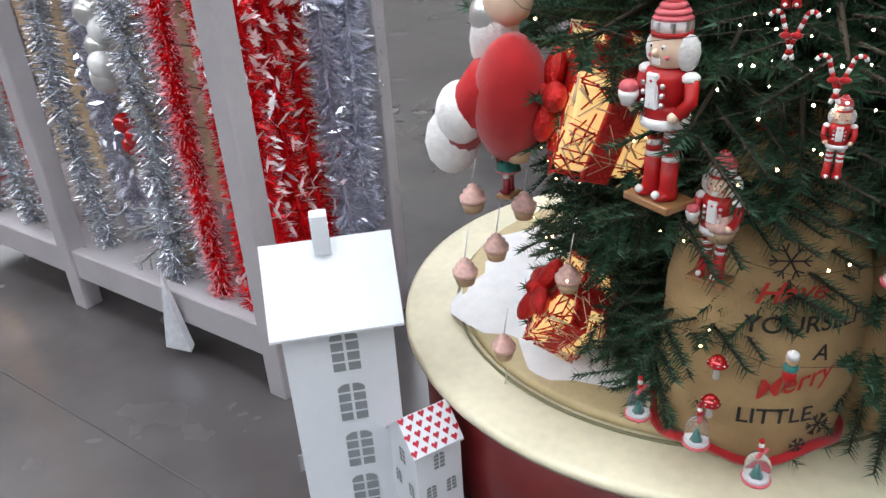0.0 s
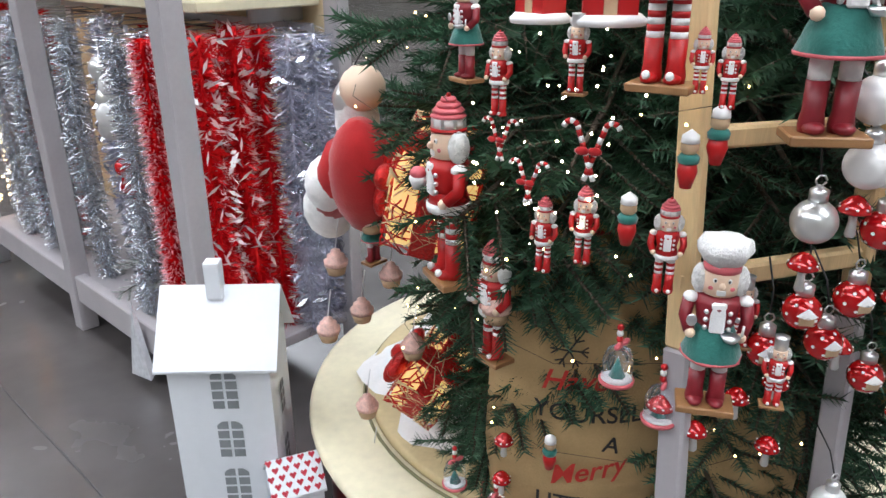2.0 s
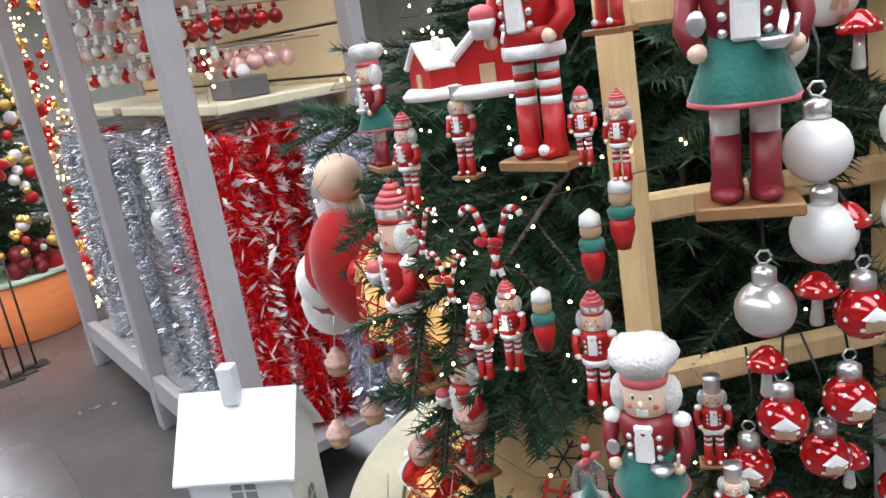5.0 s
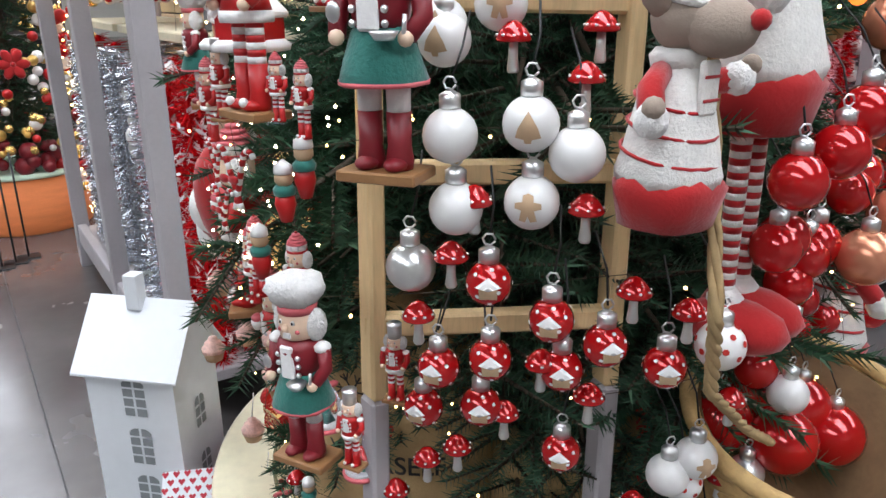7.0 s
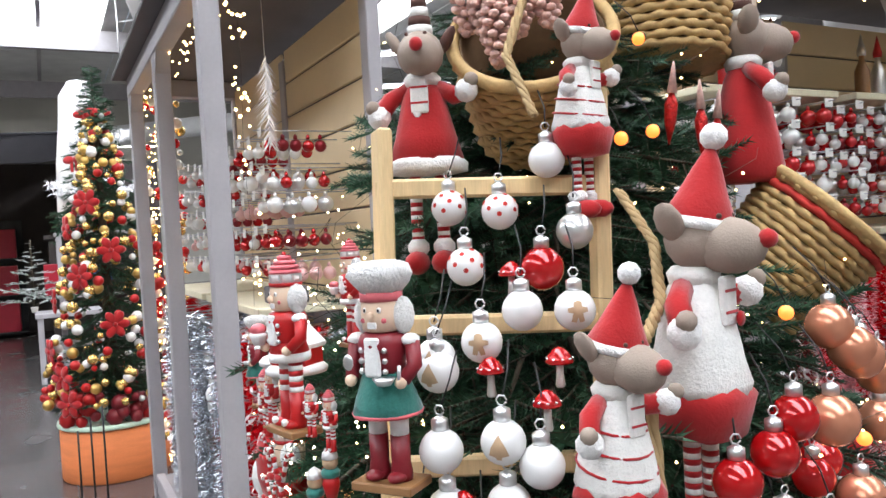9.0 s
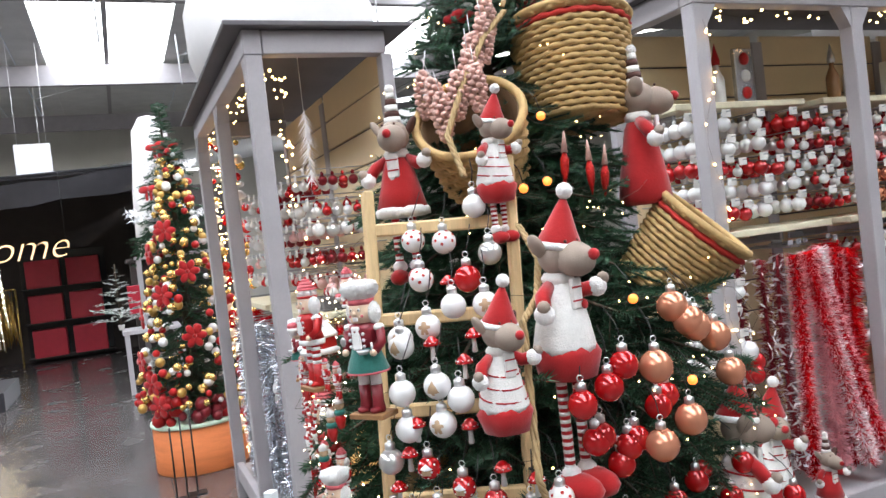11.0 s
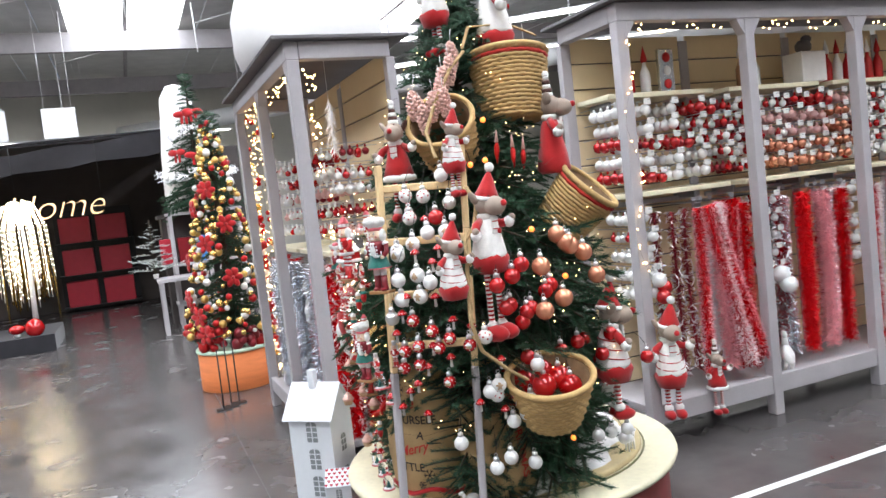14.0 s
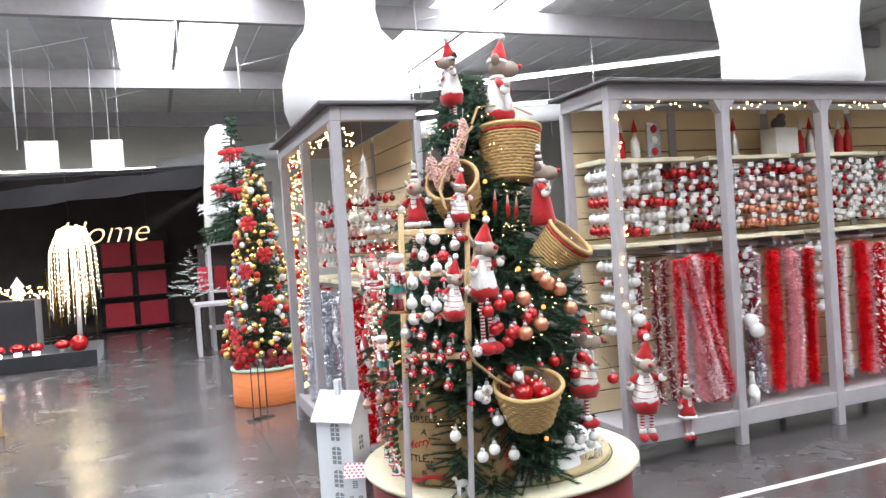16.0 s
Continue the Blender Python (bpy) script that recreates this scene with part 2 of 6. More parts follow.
for k in range(14):
    x, y = -9 + 1.7 * k, 10 + (k * 5.3) % 15
    s.tube([(x, y, 6.9), (x + 0.02, y, 4.2 + (k % 4) * 0.5)], 0.018, n=6)
    s.tube([(x, y, 6.4), (x + 1.6, y + 0.6, 6.95)], 0.014, n=6)
solid("hanging_rods", s, WHITEPAINT, "thin white steel rods hanging from the roof", "rod", kind="structure")


def duct(a, b, r):
    a, b = Vector(a), Vector(b)
    t = thing("ventilation_duct", "white round ventilation duct hung under the roof", "duct")
    s = Shape()
    s.tube([a.lerp(b, k / 24) for k in range(25)], [r if k % 3 else r * 1.04 for k in range(25)], n=20)
    part("pipe", s, WHITEPAINT, t)
    return t


duct((-4.2, 9.0, 5.2), (-6.2, 27.0, 4.6), 0.26)
duct((1.0, 27.5, 5.0), (19.5, 13.0, 5.6), 0.3)


def strip_light(a, b):
    a, b = Vector(a), Vector(b)
    d = (b - a)
    m = Matrix.Translation((a + b) / 2) @ d.to_track_quat("X", "Z").to_matrix().to_4x4()
    t = thing("strip_light", "long white fluorescent strip light under the roof", "lamp", m, "strip lights")
    part("housing", Shape().box((0, 0, 0.04), (d.length, 0.16, 0.06)), WHITEPAINT, t)
    part("tube", Shape().box((0, 0, -0.01), (d.length * 0.98, 0.09, 0.04)), TUBE, t)
    return t


strip_light((-3.4, 9.0, 5.3), (-5.2, 26.0, 5.0))
strip_light((4.5, 16.0, 5.2), (14.0, 9.0, 5.2))
strip_light((6.5, 19.0, 5.3), (19.0, 12.0, 5.3))
strip_light((-4.8, 27.8, 5.0), (5.0, 27.8, 5.0))
for x, z in ((-1.7, 3.9), (-3.6, 3.1), (-0.2, 3.9)):
    solid("hanging_sign", Shape().box((0, 0, 0), (0.75, 0.02, 0.72)).tube([(-0.3, 0, 0.3), (-0.3, 0, 7.04 - z - 0.4)], 0.006, n=5).tube([(0.3, 0, 0.3), (0.3, 0, 7.04 - z - 0.4)], 0.006, n=5), WHITEPAINT, "blank white square sign hung under the roof", "sign", pose(x - 0.2, 18.0, z + 0.4), "hanging signs")

# ---- round display platform ----
PX, PY, PZ = 2.27, 0.72, 0.345
t = thing("display_platform", "round display podium with dark red side and worn cream top", "podium", pose(PX, PY, 0))
s = Shape()
s.lathe([(0.705, 0.0), (0.71, 0.01), (0.71, PZ - 0.03)], n=72)
part("side_band", s, DARKRED, t, "dark red lacquered side")
s = Shape()
s.lathe([(0.71, PZ - 0.03), (0.75, PZ - 0.028), (0.755, PZ - 0.015), (0.75, PZ - 0.002), (0.74, PZ)], n=72)
part("top_board", s, CREAMTOP, t, "worn cream painted top")
s = Shape()
s.lathe([(0.595, PZ + 0.002), (0.60, PZ + 0.006), (0.60, PZ + 0.024), (0.592, PZ + 0.028)], n=64)
part("turntable", s, material("tan_board", (0.60, 0.48, 0.26), 0.55, 0, 5, 0.2, 0.08), t, "tan inner disc")
s = Shape()
s.tube([(0.612 * math.cos(a * math.pi / 36), 0.612 * math.sin(a * math.pi / 36), PZ + 0.004) for a in range(72)], 0.004, n=6, closed=True)
part("edge_cord", s, material("olive_cord", (0.20, 0.19, 0.10), 0.7), t)


def snow_cloth():
    s, n, rings = Shape(), 60, 9
    vs, fs = [], []
    rnd = random.Random(4)
    edge = [0.565 + 0.04 * math.sin(3 * a * 0.105 + 1) + 0.03 * math.sin(9 * a * 0.105) + rnd.uniform(-0.012, 0.012) for a in range(n)]
    for j in range(rings):
        for i in range(n):
            a = 2 * math.pi * i / n
            r = edge[i] * (j + 0.4) / (rings - 0.6)
            z = 0.035 + 0.018 * noise.noise((r * 9 * math.cos(a), r * 9 * math.sin(a), 3)) + (0.012 if j < rings - 1 else -0.02)
            vs.append((r * math.cos(a), r * math.sin(a), PZ + 0.02 + z))
    for j in range(rings - 1):
        for i in range(n):
            k = (i + 1) % n
            fs.append((j * n + i, j * n + k, (j + 1) * n + k, (j + 1) * n + i))
    s.put(vs, fs)
    return s


solid("snow_cloth", snow_cloth(), SNOW, "fluffy white fleece laid as snow on the podium", "cloth", pose(PX, PY, -0.012))

# ---- fixtures ----
POST = 0.07


def fixture(name, at, bays, bay, depth, high, label):
    """A shelving bay row: posts along the front, a slat wall along the back, a roof board and a base shelf."""
    run = bays * bay
    t = thing(name, label, "shelving", at, "shelving rows")
    for k in range(bays + 1):
        for y in (0.0, depth):
            s = Shape()
            s.box((k * bay, y, high / 2 - 0.05), (POST, POST if y == 0 else 0.05, high - 0.1))
            if y == 0:
                if k < bays:
                    s.put([(0, -0.03, 0), (0.07, -0.03, 0), (0, -0.03, -0.11), (0, 0.03, 0), (0.07, 0.03, 0), (0, 0.03, -0.11)], [(0, 2, 1), (3, 4, 5), (1, 2, 5, 4), (0, 1, 4, 3), (0, 3, 5, 2)], 0, pose(k * bay + 0.034, 0, high - 0.08), False)
                if k > 0:
                    s.put([(0, -0.03, 0), (-0.07, -0.03, 0), (0, -0.03, -0.11), (0, 0.03, 0), (-0.07, 0.03, 0), (0, 0.03, -0.11)], [(0, 1, 2), (3, 5, 4), (1, 4, 5, 2), (0, 3, 4, 1), (0, 2, 5, 3)], 0, pose(k * bay - 0.034, 0, high - 0.08), False)
            part("post", s, GREY, t)
    part("front_beam", Shape().box((run / 2, 0, high - 0.05), (run + POST, POST + 0.004, 0.10)), GREY, t)
    part("end_beam", Shape().box((0, depth / 2 + 0.02, high - 0.05), (POST, depth - 0.04, 0.096)), GREY, t)
    part("end_beam", Shape().box((run, depth / 2 + 0.02, high - 0.05), (POST, depth - 0.04, 0.096)), GREY, t)
    part("roof_board", Shape().box((run / 2, depth / 2, high + 0.013), (run + 0.16, depth + 0.22, 0.022)), GREYDARK, t)
    part("base_shelf", Shape().box((run / 2, depth / 2 + 0.01, 0.20), (run - 0.01, depth - 0.02, 0.04)).box((run / 2, -0.002, 0.185), (run, 0.045, 0.11)), GREY, t, "grey base shelf with kick board")
    backing = Shape().box((run / 2, depth + 0.012, 1.25), (run, 0.012, 2.14))
    part("backing", backing, GREYDARK, t)
    board = Shape().box((0, 0, 0), (bay - 0.06, 0.016, 0.148)).mesh("slat", CREAM)
    for k in range(bays):
        for j in range(14):
            part("slat", board, None, t, at=pose((k + 0.5) * bay, depth - 0.006, 0.30 + j * 0.156))
    return t


P1 = Vector((1.70, 1.72, 0))
u, v = SPIN @ Vector((1, 0, 0)), SPIN @ Vector((0, 1, 0))
LBAY, LRUN = 1.03, 2.06
LAT = Matrix.Translation(P1 + LRUN * v) @ SPIN @ pose(0, 0, 0, 0, 0, -90)
fixture("left_shelving", LAT, 2, LBAY, 0.56, 2.46, "grey painted shelving row with cream slat wall, hung with tinsel")
RBAY = 0.90
RAT = Matrix.Translation((3.35, 1.04, 0)) @ SPIN
fixture("right_shelving", RAT, 4, RBAY, 0.56, 2.47, "grey painted shelving row with cream slat wall, full of baubles")


def shelf(at, x0, x1, y0, y1, z, label="cream board shelf holding stock"):
    t = thing("shelf", label, "shelf", at, "shelf boards")
    part("board", Shape().box(((x0 + x1) / 2, (y0 + y1) / 2, z), (x1 - x0, y1 - y0, 0.03)), CREAMTOP, t)
    for x in (x0 + 0.1, x1 - 0.1):
        part("bracket", Shape().box((x, y1 - 0.1, z - 0.04), (0.02, 0.2, 0.05)), METAL, t)
    return t


for k in range(4):
    x0 = k * RBAY + 0.05
    shelf(RAT, x0, x0 + RBAY - 0.12, 0.22, 0.545, 2.02 - 0.02)
    shelf(RAT, x0, x0 + RBAY - 0.12, 0.14, 0.545, 1.42)
for k in range(2):
    x0 = k * LBAY + 0.05
    shelf(LAT, x0, x0 + LBAY - 0.11, 0.12, 0.545, 1.28)

# ---- two white house lanterns ----


def arched_window(w, h, cols, rows):
    """A window print of panes with an arched top: each pane a thin plate."""
    panes = []
    pw, ph = w / cols, h / rows
    for r in range(rows):
        for c in range(cols):
            x0, x1 = -w / 2 + c * pw + 0.1 * pw, -w / 2 + (c + 1) * pw - 0.1 * pw
            z0, z1 = r * ph + 0.1 * ph, (r + 1) * ph - 0.1 * ph
            s = Shape()
            tops = []
            for k in range(6):
                x = x0 + (x1 - x0) * k / 5
                top = z1 if r < rows - 1 else min(z1, (rows - 1) * ph + ph * 0.95 * math.sqrt(max(0, 1 - (x / (w / 2)) ** 2)) + 0.05 * ph)
                tops.append((x, -0.002, top))
            pts = [(x1, -0.002, z0), (x0, -0.002, z0)][::-1] + tops[::-1]
            s.put(pts, [tuple(range(len(pts)))], 0, I4, False)
            panes.append(s)
    return panes


def house(name, label, at, w, d, eave, ridge, over, mats, windows, side_windows, chimney):
    t = thing(name, label, "lantern", at, "white house lanterns")
    s = Shape()
    s.put([(-w / 2, -d / 2, 0), (w / 2, -d / 2, 0), (w / 2, d / 2, 0), (-w / 2, d / 2, 0), (-w / 2, -d / 2, eave), (w / 2, -d / 2, eave), (w / 2, d / 2, eave), (-w / 2, d / 2, eave), (-w / 2, 0, ridge - 0.01), (w / 2, 0, ridge - 0.01)],
          [(0, 1, 5, 4), (2, 3, 7, 6), (1, 2, 6, 9, 5), (3, 0, 4, 8, 7), (3, 2, 1, 0)], 0, I4, False)
    part("wall", s, mats[0], t)
    slope = (ridge - eave) / (d / 2)
    for sgn, nm in ((-1, "roof"), (1, "roof")):
        y1 = sgn * (d / 2 + over)
        z1 = eave - slope * over
        s = Shape()
        q = [(-w / 2 - over, 0, ridge), (w / 2 + over, 0, ridge), (w / 2 + over, y1, z1), (-w / 2 - over, y1, z1)]
        q += [(x, y, z - 0.006) for x, y, z in q]
        s.put(q, [(0, 1, 2, 3)[::sgn], (7, 6, 5, 4)[::sgn], (0, 4, 5, 1)[::sgn], (1, 5, 6, 2)[::sgn], (2, 6, 7, 3)[::sgn], (3, 7, 4, 0)[::sgn]], 0, I4, False)
        roof = part(nm, s, mats[1], t)
        if mats[2]:
            h = Shape()
            rnd = random.Random(2)
            L = math.hypot(d / 2 + over, ridge - z1)
            for r in range(5):
                for c in range(5):
                    fx, fy = (c + 0.5 + 0.5 * (r % 2) - 0.25) / 5, (r + 0.5) / 5
                    x = (fx - 0.5) * (w + 2 * over)
                    y, z = y1 * fy, ridge + (z1 - ridge) * fy + 0.0015
                    e = 0.0085
                    hv = [(-1, 0.35), (-0.55, 0.95), (0, 0.55), (0.55, 0.95), (1, 0.35), (0, -1)]
                    dy, dz = y1 / L, (z1 - ridge) / L
                    h.put([(x + e * a, y - e * b * dy, z - e * b * dz) for a, b in hv], [(0, 5, 4, 3, 2, 1)], 0, I4, False)
            part("heart_print", h, mats[2], t, "dark red printed hearts")
    for x, z, ww, hh in windows:
        win = thing_part("window", t, pose(x, -d / 2, z))
        for p in arched_window(ww, hh, 2, 4):
            part("pane", p, WINDOWGREY, win)
    for y, z, ww, hh in side_windows:
        for sgn in (-1, 1):
            win = thing_part("window", t, pose(sgn * w / 2, y, z, 0, 0, 90 * sgn))
            for p in arched_window(ww, hh, 2, 3):
                part("pane", p, WINDOWGREY, win)
    if chimney:
        part("chimney", Shape().box((chimney[0], -0.012, ridge + 0.02), (0.036, 0.036, 0.09), b=0.002), mats[0], t)
        part("latch", Shape().box((-w / 2 - 0.008, -d / 2 + 0.04, 0.16), (0.014, 0.004, 0.05), b=0.001), METAL, t)
    return t


def thing_part(name, parent, at):
    ob = new(name)
    ob.empty_display_size = 0.02
    ob.parent = parent
    ob.matrix_basis = at
    return ob


house("house_lantern", "tall white metal house lantern with printed windows on the floor", pose(1.52, 1.275, 0, 0, 0, -45), 0.235, 0.20, 0.574, 0.705, 0.022, (WHITEMETAL, WHITEMETAL, None),
      [(0.01, 0.430, 0.066, 0.105), (0.012, 0.295, 0.066, 0.105), (0.014, 0.160, 0.066, 0.105), (0.014, 0.030, 0.066, 0.105)], [(0.0, 0.36, 0.05, 0.09), (0.0, 0.2, 0.05, 0.09)], (-0.008,))
house("house_lantern", "small white metal house lantern with red heart print roof", pose(1.535, 1.065, 0, 0, 0, -24), 0.115, 0.12, 0.265, 0.325, 0.006, (WHITEMETAL, WHITEMETAL, HEARTRED),
      [(0.0, 0.20, 0.03, 0.045), (-0.025, 0.12, 0.028, 0.04), (0.027, 0.12, 0.028, 0.04), (0.0, 0.03, 0.035, 0.06)], [(0.0, 0.20, 0.028, 0.045), (-0.03, 0.12, 0.026, 0.04), (0.03, 0.12, 0.026, 0.04)], None)

# ---- fir trees ----


def bough(seed, twigs, pale):
    """One flat fir bough one metre long: a stem, side twigs and rows of needles."""
    rnd = random.Random(seed)
    s = Shape()
    stem = [(0, 0, 0), (0.35, 0.01, 0.02), (0.7, -0.01, 0.0), (1.0, 0.0, -0.06)]
    s.tube(stem, [0.022, 0.017, 0.012, 0.006], 1, n=5)
    vs, fs, ms = [], [], []

    def needles(a, b, length, step):
        d = b - a
        L = d.length
        d.normalize()
        side = d.cross(Vector((0, 0, 1))).normalized()
        up = side.cross(d)
        k = 0.0
        while k < L:
            p = a + d * k
            for ang in (0.1, 0.9, 2.25, 3.0, -0.5, -2.6):
                ang += rnd.uniform(-0.3, 0.3)
                o = math.cos(ang) * side + math.sin(ang) * up
                n = (o + d * rnd.uniform(0.45, 0.85)).normalized()
                w = n.cross(d).normalized() * 0.0050
                e = p + n * length * rnd.uniform(0.8, 1.15)
                i = len(vs)
                vs.extend([p - w, p + w, e])
                fs.append((i, i + 1, i + 2))
                ms.append(2 if rnd.random() < pale else 0)
            k += step
    for k in range(twigs):
        f = 0.16 + 0.80 * k / (twigs - 1)
        base = Vector((f, 0.01 * math.sin(7 * f), 0.02 * math.sin(4 * f) - 0.05 * f * f))
        sgn = 1 if k % 2 else -1
        L = (0.46 - 0.30 * abs(f - 0.4)) * rnd.uniform(0.75, 1.15)
        tip = base + Vector((0.62 * L, sgn * 0.75 * L, rnd.uniform(-0.10, 0.06)))
        s.tube([base, tip], [0.008, 0.004], 1, n=4)
        needles(base, tip, 0.052, 0.018)
    needles(Vector((0.15, 0, 0)), Vector((1.08, 0, -0.06)), 0.056, 0.018)
    k = len(s.v)
    s.v += [tuple(p) for p in vs]
    s.f += [tuple(i + k for i in f) for f in fs]
    s.m += ms
    s.s += [False] * len(fs)
    return s


BOUGHS = [bough(k, 14, 0.22).mesh("bough", [NEEDLE, BARK, NEEDLEPALE]) for k in range(4)]


def fir(label, at, z0, z1, radius, count, seed, group="", wide=1.0, gap=None):
    t = thing("christmas_tree", label, "tree", at, group)
    rnd = random.Random(seed)
    part("trunk", Shape().tube([(0, 0, 0), (0, 0, z0 + 0.5 * (z1 - z0)), (0, 0, z1)], [0.045, 0.03, 0.008]), BARK, t)
    for k in range(count):
        f = ((k + rnd.random()) / count) ** 1.35
        z = z0 + (z1 - z0) * f
        r = radius(z) * rnd.uniform(0.80, 1.03)
        a = k * 137.5 + rnd.uniform(-16, 16)
        L = max(0.10, r) * (wide if 155 < a % 360 < 285 else 1.0)
        if gap and z < gap[1] and abs(a % 360 - gap[0]) < gap[2]:
            L *= 0.45
        droop = 10 + rnd.uniform(-14, 16) if f < 0.8 else -35 * (f - 0.6) * 2
        m = pose(0, 0, z, 0, droop, a) @ Matrix.Diagonal((L, max(L, 0.30) * 0.9, max(L, 0.30) * 0.9, 1))
        part("bough", BOUGHS[k % 4], None, t, at=m @ pose(0, 0, 0, rnd.uniform(-25, 25)))
    return t


TX, TY = 2.10, 0.50
PROFILE = [(0.35, 0.528), (0.55, 0.546), (0.85, 0.546), (1.03, 0.607), (1.15, 0.634), (1.3, 0.634), (1.4, 0.563), (1.56, 0.449), (1.7, 0.396), (1.85, 0.334), (2.1, 0.194), (2.45, 0.044)]


def girth(z):
    for (a, ra), (b, rb) in zip(PROFILE, PROFILE[1:]):
        if z <= b:
            return ra + (rb - ra) * (z - a) / (b - a)
    return 0.04


fir("dense green artificial fir on the podium hung with ornaments", pose(TX, TY, PZ), 0.17, 2.0, lambda z: girth(z + PZ) * 0.925, 440, 3, "", 1.0, (208, 0.72, 15))

# ---- wooden ladder leaning on the fir ----


def ladder():
    foot_l, foot_r = Vector((1.545, 0.13, 0.385)), Vector((1.800, 0.010, 0.385))
    top_l, top_r = Vector((1.635, 0.245, 1.68)), Vector((1.91, 0.10, 1.72))
    t = thing("wooden_ladder", "bare pine ladder with grey painted feet leaning on the fir", "ladder")
    for f, p in ((foot_l, top_l), (foot_r, top_r)):
        d = p - f
        m = Matrix.Translation(f) @ d.to_track_quat("Z", "X").to_matrix().to_4x4() @ pose(0, 0, 0, 0, 0, 35)
        L = d.length
        rail = part("rail", Shape().box((0, 0, 0.55 + (L - 0.55) / 2), (0.036, 0.022, L - 0.55)), BAREWOOD, t, at=m)
        part("painted_foot", Shape().box((0, 0, 0.275), (0.038, 0.024, 0.55)), GREY, rail, "grey painted end")
    for z in (1.015, 1.195, 1.385, 1.575):
        a = foot_l.lerp(top_l, (z - 0.385) / 1.275)
        b = foot_r.lerp(top_r, (z - 0.385) / 1.325)
        d = b - a
        part("rung", Shape().box((0, 0, 0), (d.length + 0.02, 0.022, 0.028)), BAREWOOD, t, at=Matrix.Translation((a + b) / 2) @ d.to_track_quat("X", "Z").to_matrix().to_4x4())
    return t


ladder()

# ---- stock materials ----
FOILSILVER = material("silver_foil", (0.62, 0.64, 0.68), 0.22, 0.9, 20, 0.5, 0, island=1.2)
FOILLILAC = material("lilac_silver_foil", (0.68, 0.69, 0.80), 0.25, 0.7, 20, 0.4, 0, island=1.2)
FOILRED = material("red_foil", (0.70, 0.010, 0.016), 0.26, 0.45, 20, 0.45, 0, island=1.0)
FOILPINK = material("pink_foil", (0.85, 0.42, 0.45), 0.35, 0.4, 20, 0.2, 0, island=1.0)
FOILWHITE = material("white_foil", (0.86, 0.85, 0.85), 0.4, 0.1, 20, 0.08, 0, island=0.8)
FOILDARK = material("dark_red_foil", (0.22, 0.008, 0.015), 0.35, 0.4, 20, 0.2, 0, island=1.0)
REDGLOSS = material("red_glass", (0.50, 0.006, 0.008), 0.12, 0.25, 9, 0.08, 0.02, coat=0.6)
REDMATT = material("red_enamel", (0.48, 0.008, 0.009), 0.42, 0, 14, 0.12, 0.04)
WHITEGLASS = material("pearl_white_glass", (0.80, 0.79, 0.77), 0.30, 0.05, 25, 0.05, 0.04, 120, coat=0.3)
SILVERGLASS = material("silver_glass", (0.72, 0.72, 0.70), 0.28, 0.75, 20, 0.08, 0.03)
COPPER = material("copper_glass", (0.72, 0.30, 0.18), 0.25, 0.6, 18, 0.1, 0.03)
GOLD = material("gold_glass", (0.80, 0.55, 0.18), 0.25, 0.75, 18, 0.12, 0.03)
TAN = material("gingerbread_print", (0.52, 0.35, 0.21), 0.7, 0, 60, 0.15, 0.2)
CAPMETAL = material("silver_cap", (0.75, 0.75, 0.75), 0.3, 0.9, 20, 0.1, 0.03)
CLEAR = glassy("clear_plastic", (0.95, 0.97, 1.0))
CARD = material("pale_card", (0.75, 0.72, 0.68), 0.6, 0, 12, 0.08, 0.03)
BULB = material("warm_bulb", (1, 0.8, 0.5), 0.4, 0, 5, 0.02, 0, emit=(1.0, 0.62, 0.25), emit_strength=14.0)
BULBWHITE = material("warm_white_bulb", (1, 0.9, 0.7), 0.4, 0, 5, 0.02, 0, emit=(1.0, 0.80, 0.48), emit_strength=22.0)
BULBORANGE = material("orange_bulb", (1, 0.4, 0.1), 0.4, 0, 5, 0.02, 0, emit=(1.0, 0.22, 0.03), emit_strength=2.2)
FLOCK = material("flocked_green", (0.35, 0.42, 0.38), 0.8, 0, 20, 0.3, 0.2, island=0.8)


